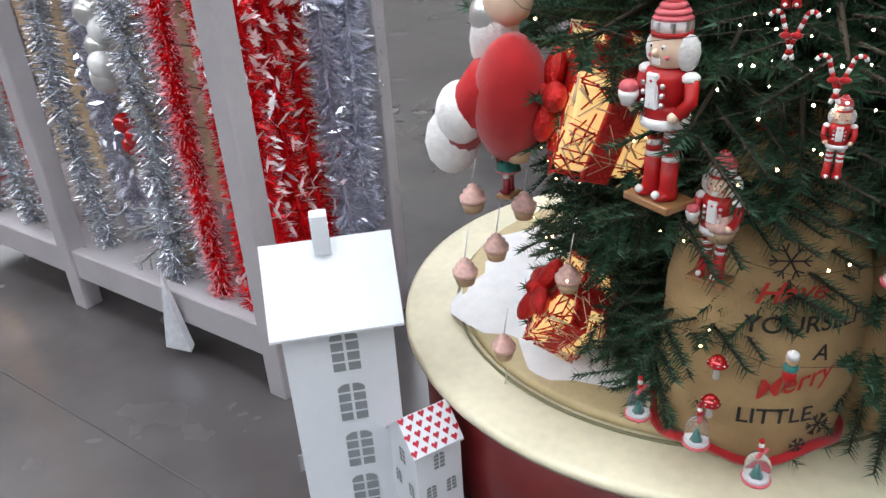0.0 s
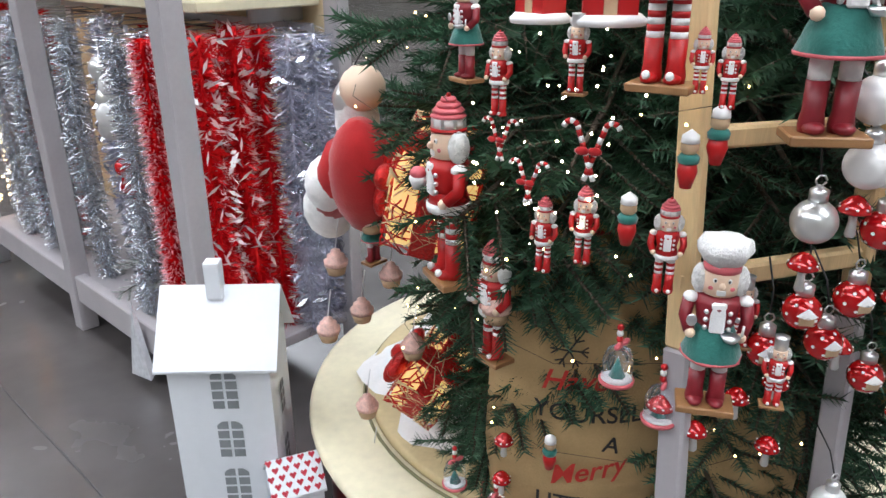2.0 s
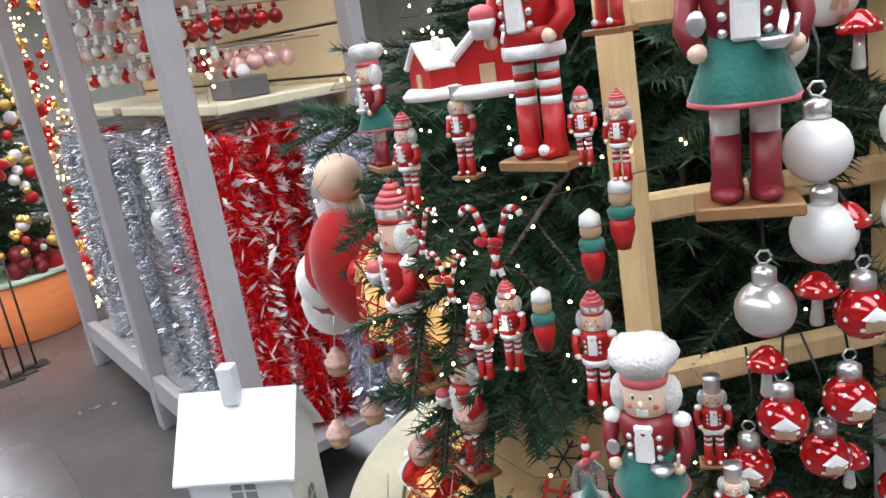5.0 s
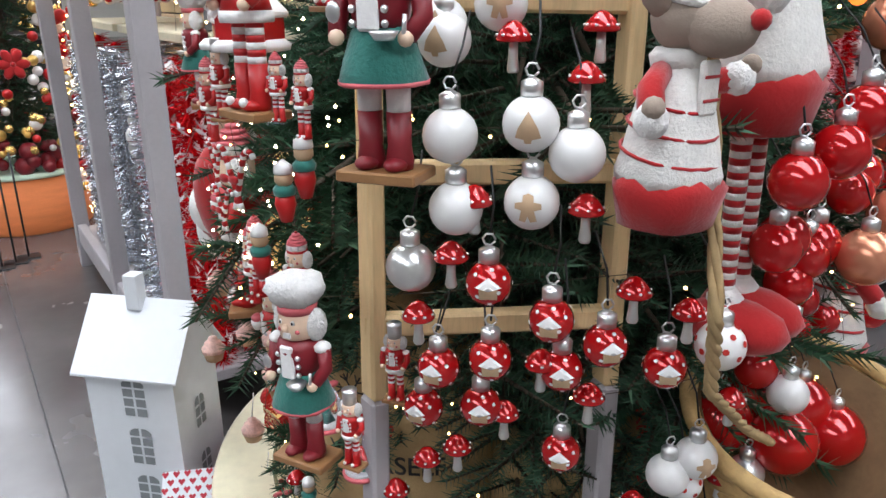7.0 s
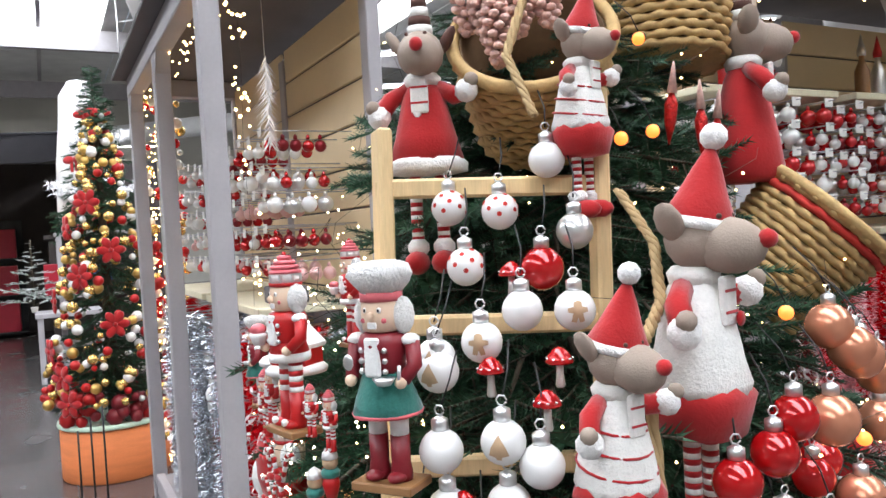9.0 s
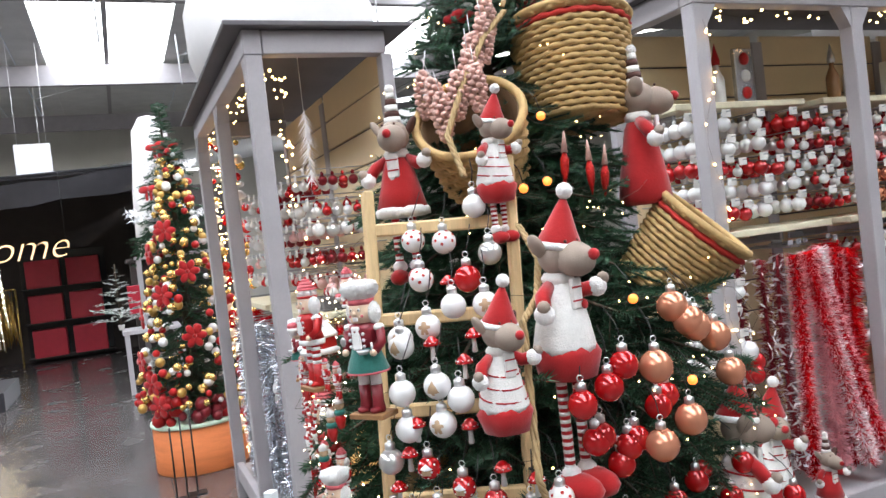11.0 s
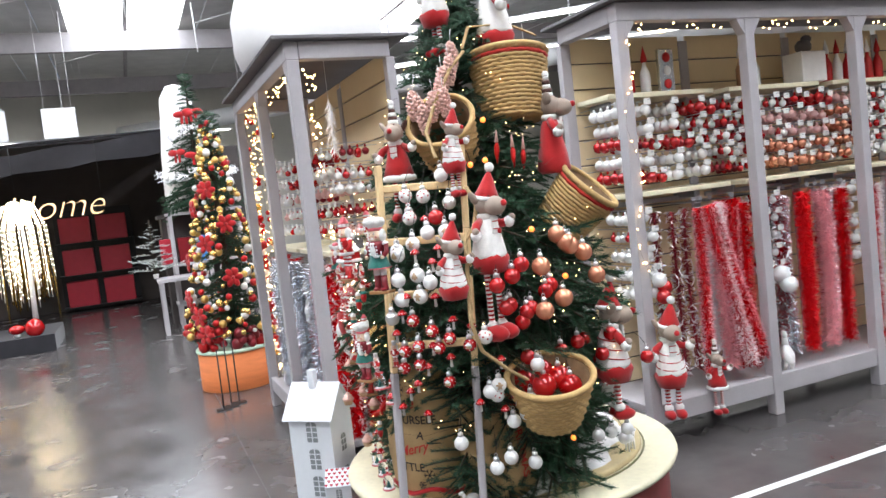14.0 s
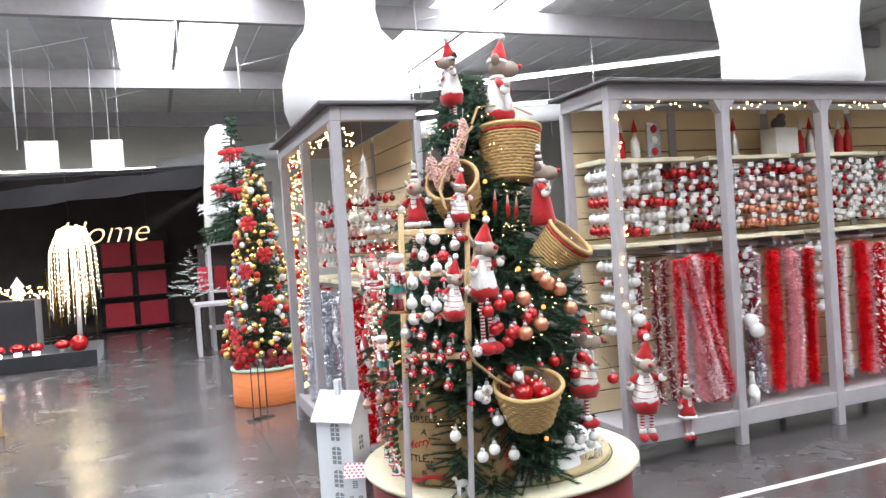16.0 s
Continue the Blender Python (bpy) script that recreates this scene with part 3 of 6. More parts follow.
def tinsel(length, r, count, tips, seed, flakes=0, spread=0.0):
    """A hanging garland: a core cord wrapped in thin foil strands, all one mesh."""
    rnd = random.Random(seed)
    s = Shape()
    cx, cy = rnd.uniform(-0.02, 0.02), rnd.uniform(-0.02, 0.02)

    def core(f):
        return Vector((cx * math.sin(f * 3) + spread * f, cy * math.sin(f * 4), -length * f))
    s.tube([core(k / 8) for k in range(9)], 0.008, 0, n=5)
    vs, fs, ms = [], [], []
    for k in range(count):
        f = rnd.random()
        p = core(f)
        a = rnd.uniform(0, 2 * math.pi)
        o = Vector((math.cos(a), math.sin(a), rnd.uniform(-0.75, 0.45))).normalized()
        e = p + o * r * rnd.uniform(0.7, 1.15)
        w = o.orthogonal().normalized()
        w.rotate(Matrix.Rotation(rnd.uniform(0, 6.28), 3, o))
        w *= rnd.uniform(0.0011, 0.0022)
        i = len(vs)
        if tips:
            mid = p.lerp(e, 0.62)
            vs.extend([p - w, p + w, mid + w, mid - w, e])
            fs.extend([(i, i + 1, i + 2, i + 3), (i + 3, i + 2, i + 4)])
            ms.extend([0, 1])
        else:
            vs.extend([p - w, p + w, e + w * 0.7, e - w * 0.7])
            fs.append((i, i + 1, i + 2, i + 3))
            ms.append(0)
    for k in range(flakes):
        p = core(rnd.random())
        a = rnd.uniform(0, 6.28)
        o = Vector((math.cos(a), math.sin(a), 0))
        c = p + o * r * rnd.uniform(0.7, 1.0)
        d = Vector((rnd.uniform(-1, 1), rnd.uniform(-1, 1), rnd.uniform(-1, 1))).normalized()
        e = d.orthogonal().normalized() * 0.008
        d *= rnd.uniform(0.016, 0.030)
        i = len(vs)
        vs.extend([c - d, c + e, c + d, c - e])
        fs.append((i, i + 1, i + 2, i + 3))
        ms.append(1)
    k = len(s.v)
    s.v += [tuple(p) for p in vs]
    s.f += [tuple(i + k for i in f) for f in fs]
    s.m += ms
    s.s += [False] * len(fs)
    return s


TINSEL = {
    "silver": (tinsel(0.98, 0.058, 3400, 0, 1).mesh("tinsel", [FOILSILVER, FOILSILVER]), "silver foil tinsel garland hanging from a hook"),
    "lilac": (tinsel(0.98, 0.066, 3000, 0, 2, 170).mesh("tinsel", [FOILLILAC, FOILSILVER]), "bushy lilac silver tinsel garland hanging from a hook"),
    "red": (tinsel(1.0, 0.055, 3200, 0, 3).mesh("tinsel", [FOILRED, FOILRED]), "shiny red tinsel garland hanging from a hook"),
    "flake": (tinsel(0.98, 0.050, 2600, 0, 4, 190).mesh("tinsel", [FOILRED, FOILWHITE]), "red tinsel garland with white foil flakes"),
    "pink": (tinsel(1.0, 0.055, 3200, 1, 5).mesh("tinsel", [FOILRED, FOILPINK]), "red tinsel garland with pink frosted tips"),
    "rose": (tinsel(1.0, 0.05, 3000, 0, 6).mesh("tinsel", [FOILPINK, FOILWHITE]), "pink foil tinsel garland hanging from a hook"),
    "white": (tinsel(0.96, 0.035, 1500, 0, 7, 160).mesh("tinsel", [FOILDARK, FOILWHITE]), "dark garland with small white foil leaves"),
    "cream": (tinsel(0.98, 0.05, 3000, 0, 8).mesh("tinsel", [FOILWHITE, FOILWHITE]), "white foil tinsel garland hanging from a hook"),
}


def hang_tinsel(kind, at, x, y, z, lean=0.0, side=0.0):
    me, label = TINSEL[kind]
    ob = solid("tinsel_garland", me, None, label, "garland", at @ pose(x, y, z, lean, side, random.uniform(0, 360) if not (lean or side) else 0), "tinsel garlands")
    return ob


def hook(at, x, y0, y1, z):
    s = Shape().tube([(x, y1, z), (x, y0, z), (x, y0 - 0.008, z + 0.02)], 0.003, n=5).box((x, y0, z + 0.02), (0.03, 0.003, 0.022), b=0.001)
    return solid("wall_hook", s, METAL, "thin metal display hook fixed in the slat wall", "hook", at, "display hooks")


def rail(at, x0, x1, y, z):
    return solid("hanging_rail", Shape().box(((x0 + x1) / 2, y, z), (x1 - x0, 0.012, 0.03)), METAL, "dark metal rail carrying the display hooks", "rail", at, "hanging rails")


rnd = random.Random(11)
# left row: near bay last
for k in range(2):
    rail(LAT, k * LBAY + 0.04, (k + 1) * LBAY - 0.04, 0.50, 1.20)
for x in (0.12, 0.3, 0.48, 0.7, 0.86, 1.15, 1.34, 1.51, 1.68, 1.84, 1.99):
    hook(LAT, x, 0.06, 0.50, 1.19)
LEFT = [("silver", 0.10, 0.16), ("silver", 0.20, 0.10), ("red", 0.14, 0.2), ("silver", 0.36, 0.08), ("red", 0.56, 0.2), ("silver", 0.64, 0.07), ("silver", 0.80, 0.10), ("silver", 1.10, 0.10), ("lilac", 1.20, 0.2), ("silver", 0.94, 0.3),
        ("silver", 1.56, 0.06), ("silver", 1.65, 0.12), ("pink", 1.77, 0.06), ("pink", 1.81, 0.16), ("flake", 1.90, 0.08), ("flake", 1.94, 0.17), ("flake", 1.97, 0.25), ("flake", 1.88, 0.28), ("flake", 1.96, 0.34), ("flake", 2.00, 0.12),
        ("lilac", 2.02, 0.40), ("lilac", 2.03, 0.49), ("lilac", 1.96, 0.45), ("lilac", 2.02, 0.56), ("red", 1.36, 0.3), ("flake", 1.84, 0.36)]
for kind, x, y in LEFT:
    hang_tinsel(kind, LAT, x, y, 1.20 + rnd.uniform(-0.015, 0.02))


def ball_bunch(at, mats, n, r, label):
    t = thing("bauble_bunch", label, "ornament", at, "bauble bunches")
    q = random.Random(n)
    for k in range(n):
        part("ball", Shape().ball((0.035 * (k % 2) - 0.017 + q.uniform(-0.01, 0.01), q.uniform(-0.02, 0.02), -k * r * 1.1), r, n=14), mats[k % len(mats)], t)
    part("cord", Shape().tube([(0, 0, 0.12), (0, 0, -n * r)], 0.002, n=4), CAPMETAL, t)
    return t


ball_bunch(LAT @ pose(1.40, 0.08, 1.06), [SILVERGLASS, WHITEGLASS], 5, 0.045, "bunch of silver and white baubles on a hook")
ball_bunch(LAT @ pose(1.42, 0.12, 0.72), [REDGLOSS], 4, 0.035, "bunch of glossy red baubles on a hook")


def flocked_tree(at, h, label, mats):
    t = thing("small_fir", label, "tree", at, "small flocked firs")
    part("pot", Shape().lathe([(0.03, 0), (0.04, 0.06), (0.042, 0.065)], n=14), mats[1], t)
    part("trunk", Shape().tube([(0, 0, 0.05), (0, 0, h)], 0.008), BARK, t)
    q = random.Random(int(h * 100))
    me = BOUGHF
    for k in range(26):
        f = k / 26
        L = 0.42 * h * (1 - f) + 0.03
        part("bough", me, None, t, at=pose(0, 0, 0.08 + (h - 0.1) * f, 0, -10 + q.uniform(-15, 15), k * 137.5) @ Matrix.Diagonal((L, L, L, 1)))
    return t


BOUGHF = bough(21, 8, 0.4).mesh("bough", [FLOCK, BARK, FOILWHITE])
flocked_tree(LAT @ pose(1.48, 0.14, 0.22), 0.36, "small flocked fir standing on the base shelf", (FLOCK, material("sisal_pot", (0.5, 0.35, 0.16), 0.8)))
s = Shape()
q = random.Random(5)
s.put([(-0.05, -0.01, 0), (0.05, 0.012, 0), (0.05, 0.03, 0.02), (-0.05, 0.03, 0.02), (-0.015, 0, 0.19), (0.015, 0, 0.19), (0.015, 0.02, 0.19), (-0.015, 0.02, 0.19), (0, 0.01, 0.30)],
      [(0, 1, 5, 4), (1, 2, 6, 5), (2, 3, 7, 6), (3, 0, 4, 7), (4, 5, 8), (5, 6, 8), (6, 7, 8), (7, 4, 8)], 0, I4, False)
solid("plastic_bag", s, material("crumpled_cellophane", (0.75, 0.77, 0.80), 0.15, 0.3, 40, 0.2, 0.9, 90), "crumpled clear plastic bag hanging over the base shelf edge", "bag", LAT @ pose(1.64, -0.06, 0.04), "")

PACKS = {}


def pack_mesh(kind, mats, n, r, seed):
    """A hanging pack: a column of balls behind one another on a small card."""
    q = random.Random(seed)
    balls = Shape()
    for k in range(n):
        balls.ball((q.uniform(-0.003, 0.003), -k * r * 2.06, q.uniform(-0.004, 0.004)), r, k % len(mats), n=12)
        balls.lathe([(0.008, 0), (0.008, 0.012), (0.002, 0.02)], k % len(mats), pose(0, -k * r * 2.06, r * 0.94), n=8)
    PACKS[kind] = balls.mesh("bauble_string", mats)


pack_mesh("white", [WHITEGLASS], 4, 0.034, 1)
pack_mesh("red", [REDGLOSS], 4, 0.034, 2)
pack_mesh("silver", [SILVERGLASS, WHITEGLASS], 4, 0.032, 3)
pack_mesh("copper", [COPPER], 5, 0.027, 4)
pack_mesh("rose", [material("rose_glass", (0.75, 0.45, 0.42), 0.3, 0.2, 18, 0.1, 0.03)], 4, 0.027, 5)
pack_mesh("mixed", [REDGLOSS, WHITEGLASS, SILVERGLASS], 5, 0.024, 6)
pack_mesh("dark", [FOILDARK, REDGLOSS, FOILDARK], 5, 0.024, 7)
CARDMESH = Shape().box((0, 0.004, 0.028), (0.05, 0.002, 0.035), b=0.0005).mesh("card", CARD)
PACKLABEL = {"white": "row of pearl white baubles on a hook", "red": "row of glossy red baubles on a hook", "silver": "row of silver and white baubles on a hook", "copper": "row of small copper baubles on a hook",
             "rose": "row of dusty rose baubles on a hook", "mixed": "row of small red and white ornaments on a hook", "dark": "row of dark red glitter ornaments on a hook"}


def pack(kind, at, scale=1.0):
    t = thing("bauble_row", PACKLABEL[kind], "ornaments", at @ Matrix.Scale(scale, 4), "bauble rows on hooks")
    part("bauble_string", PACKS[kind], None, t)
    part("card", CARDMESH, None, t, at=pose(0, -0.24, 0.02))
    part("prong", Shape().tube([(0, 0.16, 0.055), (0, -0.26, 0.055)], 0.0025, n=4), METAL, t)
    return t


# right row: five tiers of baubles under the top shelf
GRID = ["white white silver red dark mixed mixed dark red rose rose mixed silver mixed white silver red white".split(),
        "white white white mixed dark mixed rose rose rose copper mixed mixed silver mixed silver red dark white".split(),
        "red dark red mixed mixed dark rose rose rose copper dark mixed rose silver red red mixed silver".split(),
        "white white white silver mixed mixed copper copper copper copper dark mixed mixed silver white silver silver red".split(),
        "red red white white dark mixed copper copper copper copper mixed silver mixed silver white silver red white".split()]
for j, row in enumerate(GRID):
    for i, kind in enumerate(row):
        pack(kind, RAT @ pose(0.08 + i * 0.2 + rnd.uniform(-0.012, 0.012), 0.40, 1.90 - j * 0.095 + rnd.uniform(-0.01, 0.01)), 1.0)
        if kind in ("mixed", "dark", "copper", "red", "rose"):
            pack(rnd.choice(["mixed", kind, kind]), RAT @ pose(0.18 + i * 0.2 + rnd.uniform(-0.015, 0.015), 0.41, 1.885 - j * 0.095), 0.95)
# left row: four tiers of small packs above its shelf
for j in range(5):
    for i in range(12):
        x = 0.07 + i * 0.165 + rnd.uniform(-0.02, 0.02)
        pack(rnd.choice(["mixed", "mixed", "silver", "dark", "rose"]), LAT @ pose(x, 0.42, 1.40 + j * 0.115 + rnd.uniform(-0.02, 0.02)), 0.95)

for k in range(4):
    rail(RAT, k * RBAY + 0.04, (k + 1) * RBAY - 0.04, 0.50, 1.36)
RIGHT = [("white", 0.34, 0.12), ("white", 0.42, 0.10), ("white", 0.28, 0.2), ("red", 0.80, 0.2), ("pink", 0.52, 0.10), ("cream", 0.60, 0.16), ("rose", 0.66, 0.08), ("red", 0.86, 0.10), ("red", 0.92, 0.24),
         ("silver", 1.22, 0.14), ("red", 1.34, 0.08), ("red", 1.42, 0.16), ("rose", 1.52, 0.08), ("rose", 1.57, 0.16), ("red", 1.64, 0.2), ("silver", 1.26, 0.26),
         ("cream", 2.06, 0.12), ("red", 2.22, 0.10), ("red", 2.32, 0.18), ("flake", 2.46, 0.12), ("red", 2.6, 0.12), ("silver", 2.76, 0.14), ("red", 3.1, 0.12), ("pink", 3.25, 0.12), ("red", 3.45, 0.12), ("flake", 3.5, 0.15)]
for kind, x, y in RIGHT:
    hang_tinsel(kind, RAT, x, y, 1.31 + rnd.uniform(-0.02, 0.02))
for x, kind, lean in ((0.55, "pink", -12), (0.58, "pink", -17), (0.62, "cream", -8)):
    hang_tinsel(kind, RAT, x, 0.06, 1.31, -2, lean)
for x in (0.1, 0.2, 1.08, 1.18, 1.76, 1.86):
    for j in range(5):
        pack(rnd.choice(["silver", "white", "mixed"]), RAT @ pose(x + rnd.uniform(-0.02, 0.02), 0.36, 1.28 - j * 0.11), 1.0)
for x in (0.45, 0.5, 1.35, 1.42, 1.49, 2.2, 2.3):
    hook(RAT, x, 0.05, 0.50, 1.34)
for k, (kind, x, y) in enumerate([("cream", 0.70, 0.20), ("pink", 0.80, 0.12), ("red", 0.90, 0.24), ("flake", 1.22, 0.16), ("rose", 1.32, 0.22), ("silver", 1.62, 0.18), ("red", 1.72, 0.12), ("pink", 1.82, 0.22), ("red", 2.02, 0.14), ("flake", 2.14, 0.22), ("rose", 2.36, 0.16), ("red", 2.48, 0.22), ("silver", 2.74, 0.15), ("red", 2.86, 0.2), ("pink", 3.0, 0.12), ("red", 3.2, 0.2)]):
    hang_tinsel(kind, RAT, x, y, 1.30 - 0.01 * (k % 3))
    hook(RAT, x, y - 0.01, 0.50, 1.33)
ball_bunch(RAT @ pose(0.22, 0.10, 0.92), [WHITEGLASS, REDGLOSS, REDGLOSS], 3, 0.045, "white and red baubles hanging in a bunch")
ball_bunch(RAT @ pose(1.12, 0.06, 0.82), [WHITEGLASS, WHITEGLASS], 2, 0.055, "two large matt white baubles on a cord")
# shelf top goods


def bottle(at, mats, label):
    t = thing("gift_bottle", label, "bottle", at, "shelf gifts")
    part("body", Shape().lathe([(0.03, 0), (0.032, 0.01), (0.032, 0.12), (0.012, 0.17), (0.011, 0.22)], n=14), mats[0], t)
    part("hat", Shape().lathe([(0.018, 0.19), (0.02, 0.21), (0.001, 0.29)], n=12), mats[1], t)
    return t


for x, m in ((0.30, (REDMATT, WHITEGLASS)), (1.18, (DARKWOOD, CAPMETAL)), (1.30, (SILVERGLASS, REDMATT)), (0.42, (WHITEGLASS, REDMATT)), (1.95, (REDMATT, WHITEGLASS)), (2.05, (WHITEGLASS, REDMATT)), (2.15, (REDMATT, WHITEGLASS)), (2.25, (WHITEGLASS, REDMATT)), (2.35, (REDMATT, WHITEGLASS)), (2.45, (REDMATT, REDMATT))):
    bottle(RAT @ pose(x, 0.34, 2.017), m, "slim gift bottle with pointed cap on the upper shelf")
t = thing("gift_pack", "clear wrapped pack of small figures on the upper shelf", "gift", RAT @ pose(0.56, 0.32, 2.017), "shelf gifts")
part("wrap", Shape().box((0, 0, 0.13), (0.11, 0.03, 0.26)), FOILSILVER, t)
for j in range(3):
    part("figure", Shape().ball((0, -0.018, 0.05 + j * 0.08), (0.028, 0.012, 0.03), n=10), (REDMATT, WHITEGLASS, REDMATT)[j], t)
t = thing("wrapped_box", "pale wrapped box with grey bow on the upper shelf", "gift", RAT @ pose(1.72, 0.32, 2.017), "shelf gifts")
part("box", Shape().box((0, 0, 0.1), (0.22, 0.16, 0.2)), CARD, t)
part("bow", Shape().ball((0, 0, 0.24), (0.06, 0.05, 0.05), n=10).ball((0.03, 0, 0.29), (0.04, 0.03, 0.03), n=8), GREYDARK, t)
t = thing("feather_ornament", "white feather ornament hanging under the roof board", "ornament", LAT @ pose(1.91, 0.22, 2.12), "hanging ornaments")
q = random.Random(3)
s = Shape()
for k in range(160):
    z, a = q.uniform(-0.25, 0.05), q.uniform(0, 6.28)
    r = 0.05 * (1 - abs(z + 0.1) * 2)
    s.put([(0, 0, z), (0.006, 0.004, z), (r * math.cos(a), r * math.sin(a), z - 0.05)], [(0, 1, 2)], 0, I4, False)
part("plume", s, FOILWHITE, t)
part("cord", Shape().tube([(0, 0, 0.05), (0, 0, 0.3)], 0.0015, n=4), CAPMETAL, t)
t = thing("gift_box", "dark box of red ornaments on the shelf", "box", LAT @ pose(1.86, 0.26, 1.296), "shelf gifts")
part("tray", Shape().box((0, 0, 0.03), (0.16, 0.12, 0.06)), GREYDARK, t)
for j in range(4):
    part("ball", Shape().ball((-0.05 + 0.033 * j, 0, 0.075), 0.022, n=10), (REDGLOSS, WHITEGLASS)[j % 2], t)


def string_lights(label, at, pts, bulbs, spread, mat, seed, r=0.006):
    """A wire with many tiny bulbs spread about it."""
    q = random.Random(seed)
    t = thing("string_lights", label, "lights", at, "string lights")
    pts = [Vector(p) for p in pts]
    part("wire", Shape().tube(pts, 0.0005, n=4), BARK, t)
    s = Shape()
    for k in range(bulbs):
        f = q.random() * (len(pts) - 1)
        i = min(int(f), len(pts) - 2)
        p = pts[i].lerp(pts[i + 1], f - i) + Vector((q.uniform(-1, 1), q.uniform(-1, 1), q.uniform(-1, 1))) * spread
        s.ball(p, r * q.uniform(0.7, 1.1), n=6)
    ob = part("bulb_chain", s, mat, t)
    ob["kind"] = "stuff"
    return t


string_lights("warm fairy lights strung under the roof beam", RAT, [(0.1 + 0.2 * k, 0.05, 2.37 - 0.03 * (k % 2)) for k in range(19)], 90, 0.03, BULB, 1)
string_lights("warm fairy lights wound down the corner post", RAT, [(0.0 + 0.04 * math.sin(k), -0.045, 2.3 - 0.1 * k) for k in range(14)], 26, 0.006, BULB, 2, 0.005)
string_lights("warm fairy lights strung under the roof beam", LAT, [(0.1 + 0.17 * k, 0.06, 2.36 - 0.03 * (k % 2)) for k in range(12)], 70, 0.04, BULB, 3)
string_lights("warm fairy lights hanging beside the corner post", LAT, [(1.96 + 0.02 * math.sin(k), 0.12, 2.3 - 0.1 * k) for k in range(11)], 40, 0.03, BULB, 4)

# ---- ornaments on the fir ----
SKIN = material("painted_skin", (0.80, 0.58, 0.42), 0.45, 0, 15, 0.06, 0.03)
GREENFELT = material("green_felt", (0.02, 0.16, 0.13), 0.85, 0, 40, 0.15, 0.3, sheen=0.3)
BURGUNDY = material("burgundy_paint", (0.22, 0.012, 0.02), 0.4, 0, 15, 0.1, 0.03)
PINKCREAM = material("pink_icing", (0.66, 0.13, 0.15), 0.45, 0, 15, 0.12, 0.1)
FUR = material("white_fur", (0.82, 0.80, 0.77), 0.95, 0, 60, 0.1, 1.0, 220, sheen=0.5)
FELTRED = material("red_felt", (0.42, 0.006, 0.008), 0.9, 0, 30, 0.12, 0.35, 200, sheen=0.3)
LINEN = material("taupe_linen", (0.33, 0.26, 0.21), 0.9, 0, 25, 0.1, 0.4, 260)
BROWNFELT = material("brown_felt", (0.09, 0.04, 0.03), 0.9, 0, 25, 0.1, 0.3)
KNIT = material("white_knit", (0.80, 0.78, 0.74), 0.9, 0, 60, 0.08, 0.5, 240)
BURLAP = material("burlap", (0.42, 0.28, 0.13), 0.9, 0, 12, 0.22, 0.7, 260)
INKBLACK = material("black_print", (0.02, 0.018, 0.016), 0.8, 0, 30, 0.2, 0.1)
INKRED = material("red_print_ink", (0.50, 0.03, 0.02), 0.8, 0, 30, 0.2, 0.1)
WICKER = material("woven_seagrass", (0.46, 0.30, 0.12), 0.75, 0, 40, 0.3, 0.5, 160, island=0.6)
# dark brown with the shade between and behind the basket strands put into the colour
WICKERSHADE = material("wicker_painted_shade", (0.16, 0.09, 0.04), 0.85, 0, 30, 0.25, 0.4)
ROPE = material("jute_rope", (0.42, 0.29, 0.14), 0.85, 0, 60, 0.2, 0.5)
GLITTER = material("red_glitter", (0.55, 0.015, 0.012), 0.35, 0.5, 180, 0.5, 0.9, 400)
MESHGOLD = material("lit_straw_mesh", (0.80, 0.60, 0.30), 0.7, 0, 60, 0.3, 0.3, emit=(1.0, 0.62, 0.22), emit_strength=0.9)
ICING = material("white_icing", (0.84, 0.82, 0.80), 0.6, 0, 40, 0.05, 0.3)
BLUSH = material("pink_beads", (0.72, 0.45, 0.38), 0.5, 0, 120, 0.35, 0.6, 300)
BLACKPAINT = material("black_paint", (0.015, 0.015, 0.018), 0.4)


def outward(p, spin=0.0, lean=0.0):
    """The pose at p whose front (-y) looks away from the trunk."""
    a = math.degrees(math.atan2(p[1] - TY, p[0] - TX))
    return pose(*p) @ pose(0, 0, 0, 0, 0, a + 90 + spin) @ pose(0, 0, 0, lean, 0, 0)


def hanger(p, up):
    return Shape().tube([(0, 0, 0), (0.004, 0.02, up * 0.5), (0, 0.05, up)], 0.0012, n=4)


def cap_shape(r):
    return Shape().lathe([(0.010, r * 0.95), (0.010, r * 0.95 + 0.012), (0.003, r * 0.95 + 0.016)], n=10).tube([(0.006 * math.cos(k), 0, r * 0.95 + 0.022 + 0.006 * math.sin(k)) for k in range(7)], 0.0012, n=4)


def patch(shape, pts, r, mat=0):
    """A flat outline wrapped on the front of a ball of radius r."""
    rings = []
    for f in (1.0, 0.66, 0.33):
        ring = []
        for x, z in pts:
            d = Vector((x * f, -1.0, z * f))
            ring.append(tuple(d.normalized() * (r + 0.0012)))
        rings.append(ring)
    n = len(pts)
    vs = [q for ring in rings for q in ring] + [(0, -r - 0.0012, 0)]
    fs = []
    for j in range(2):
        for i in range(n):
            k = (i + 1) % n
            fs.append((j * n + i, j * n + k, (j + 1) * n + k, (j + 1) * n + i))
    for i in range(n):
        fs.append((2 * n + i, 2 * n + (i + 1) % n, 3 * n))
    shape.put(vs, fs, mat, I4, True)
    return shape


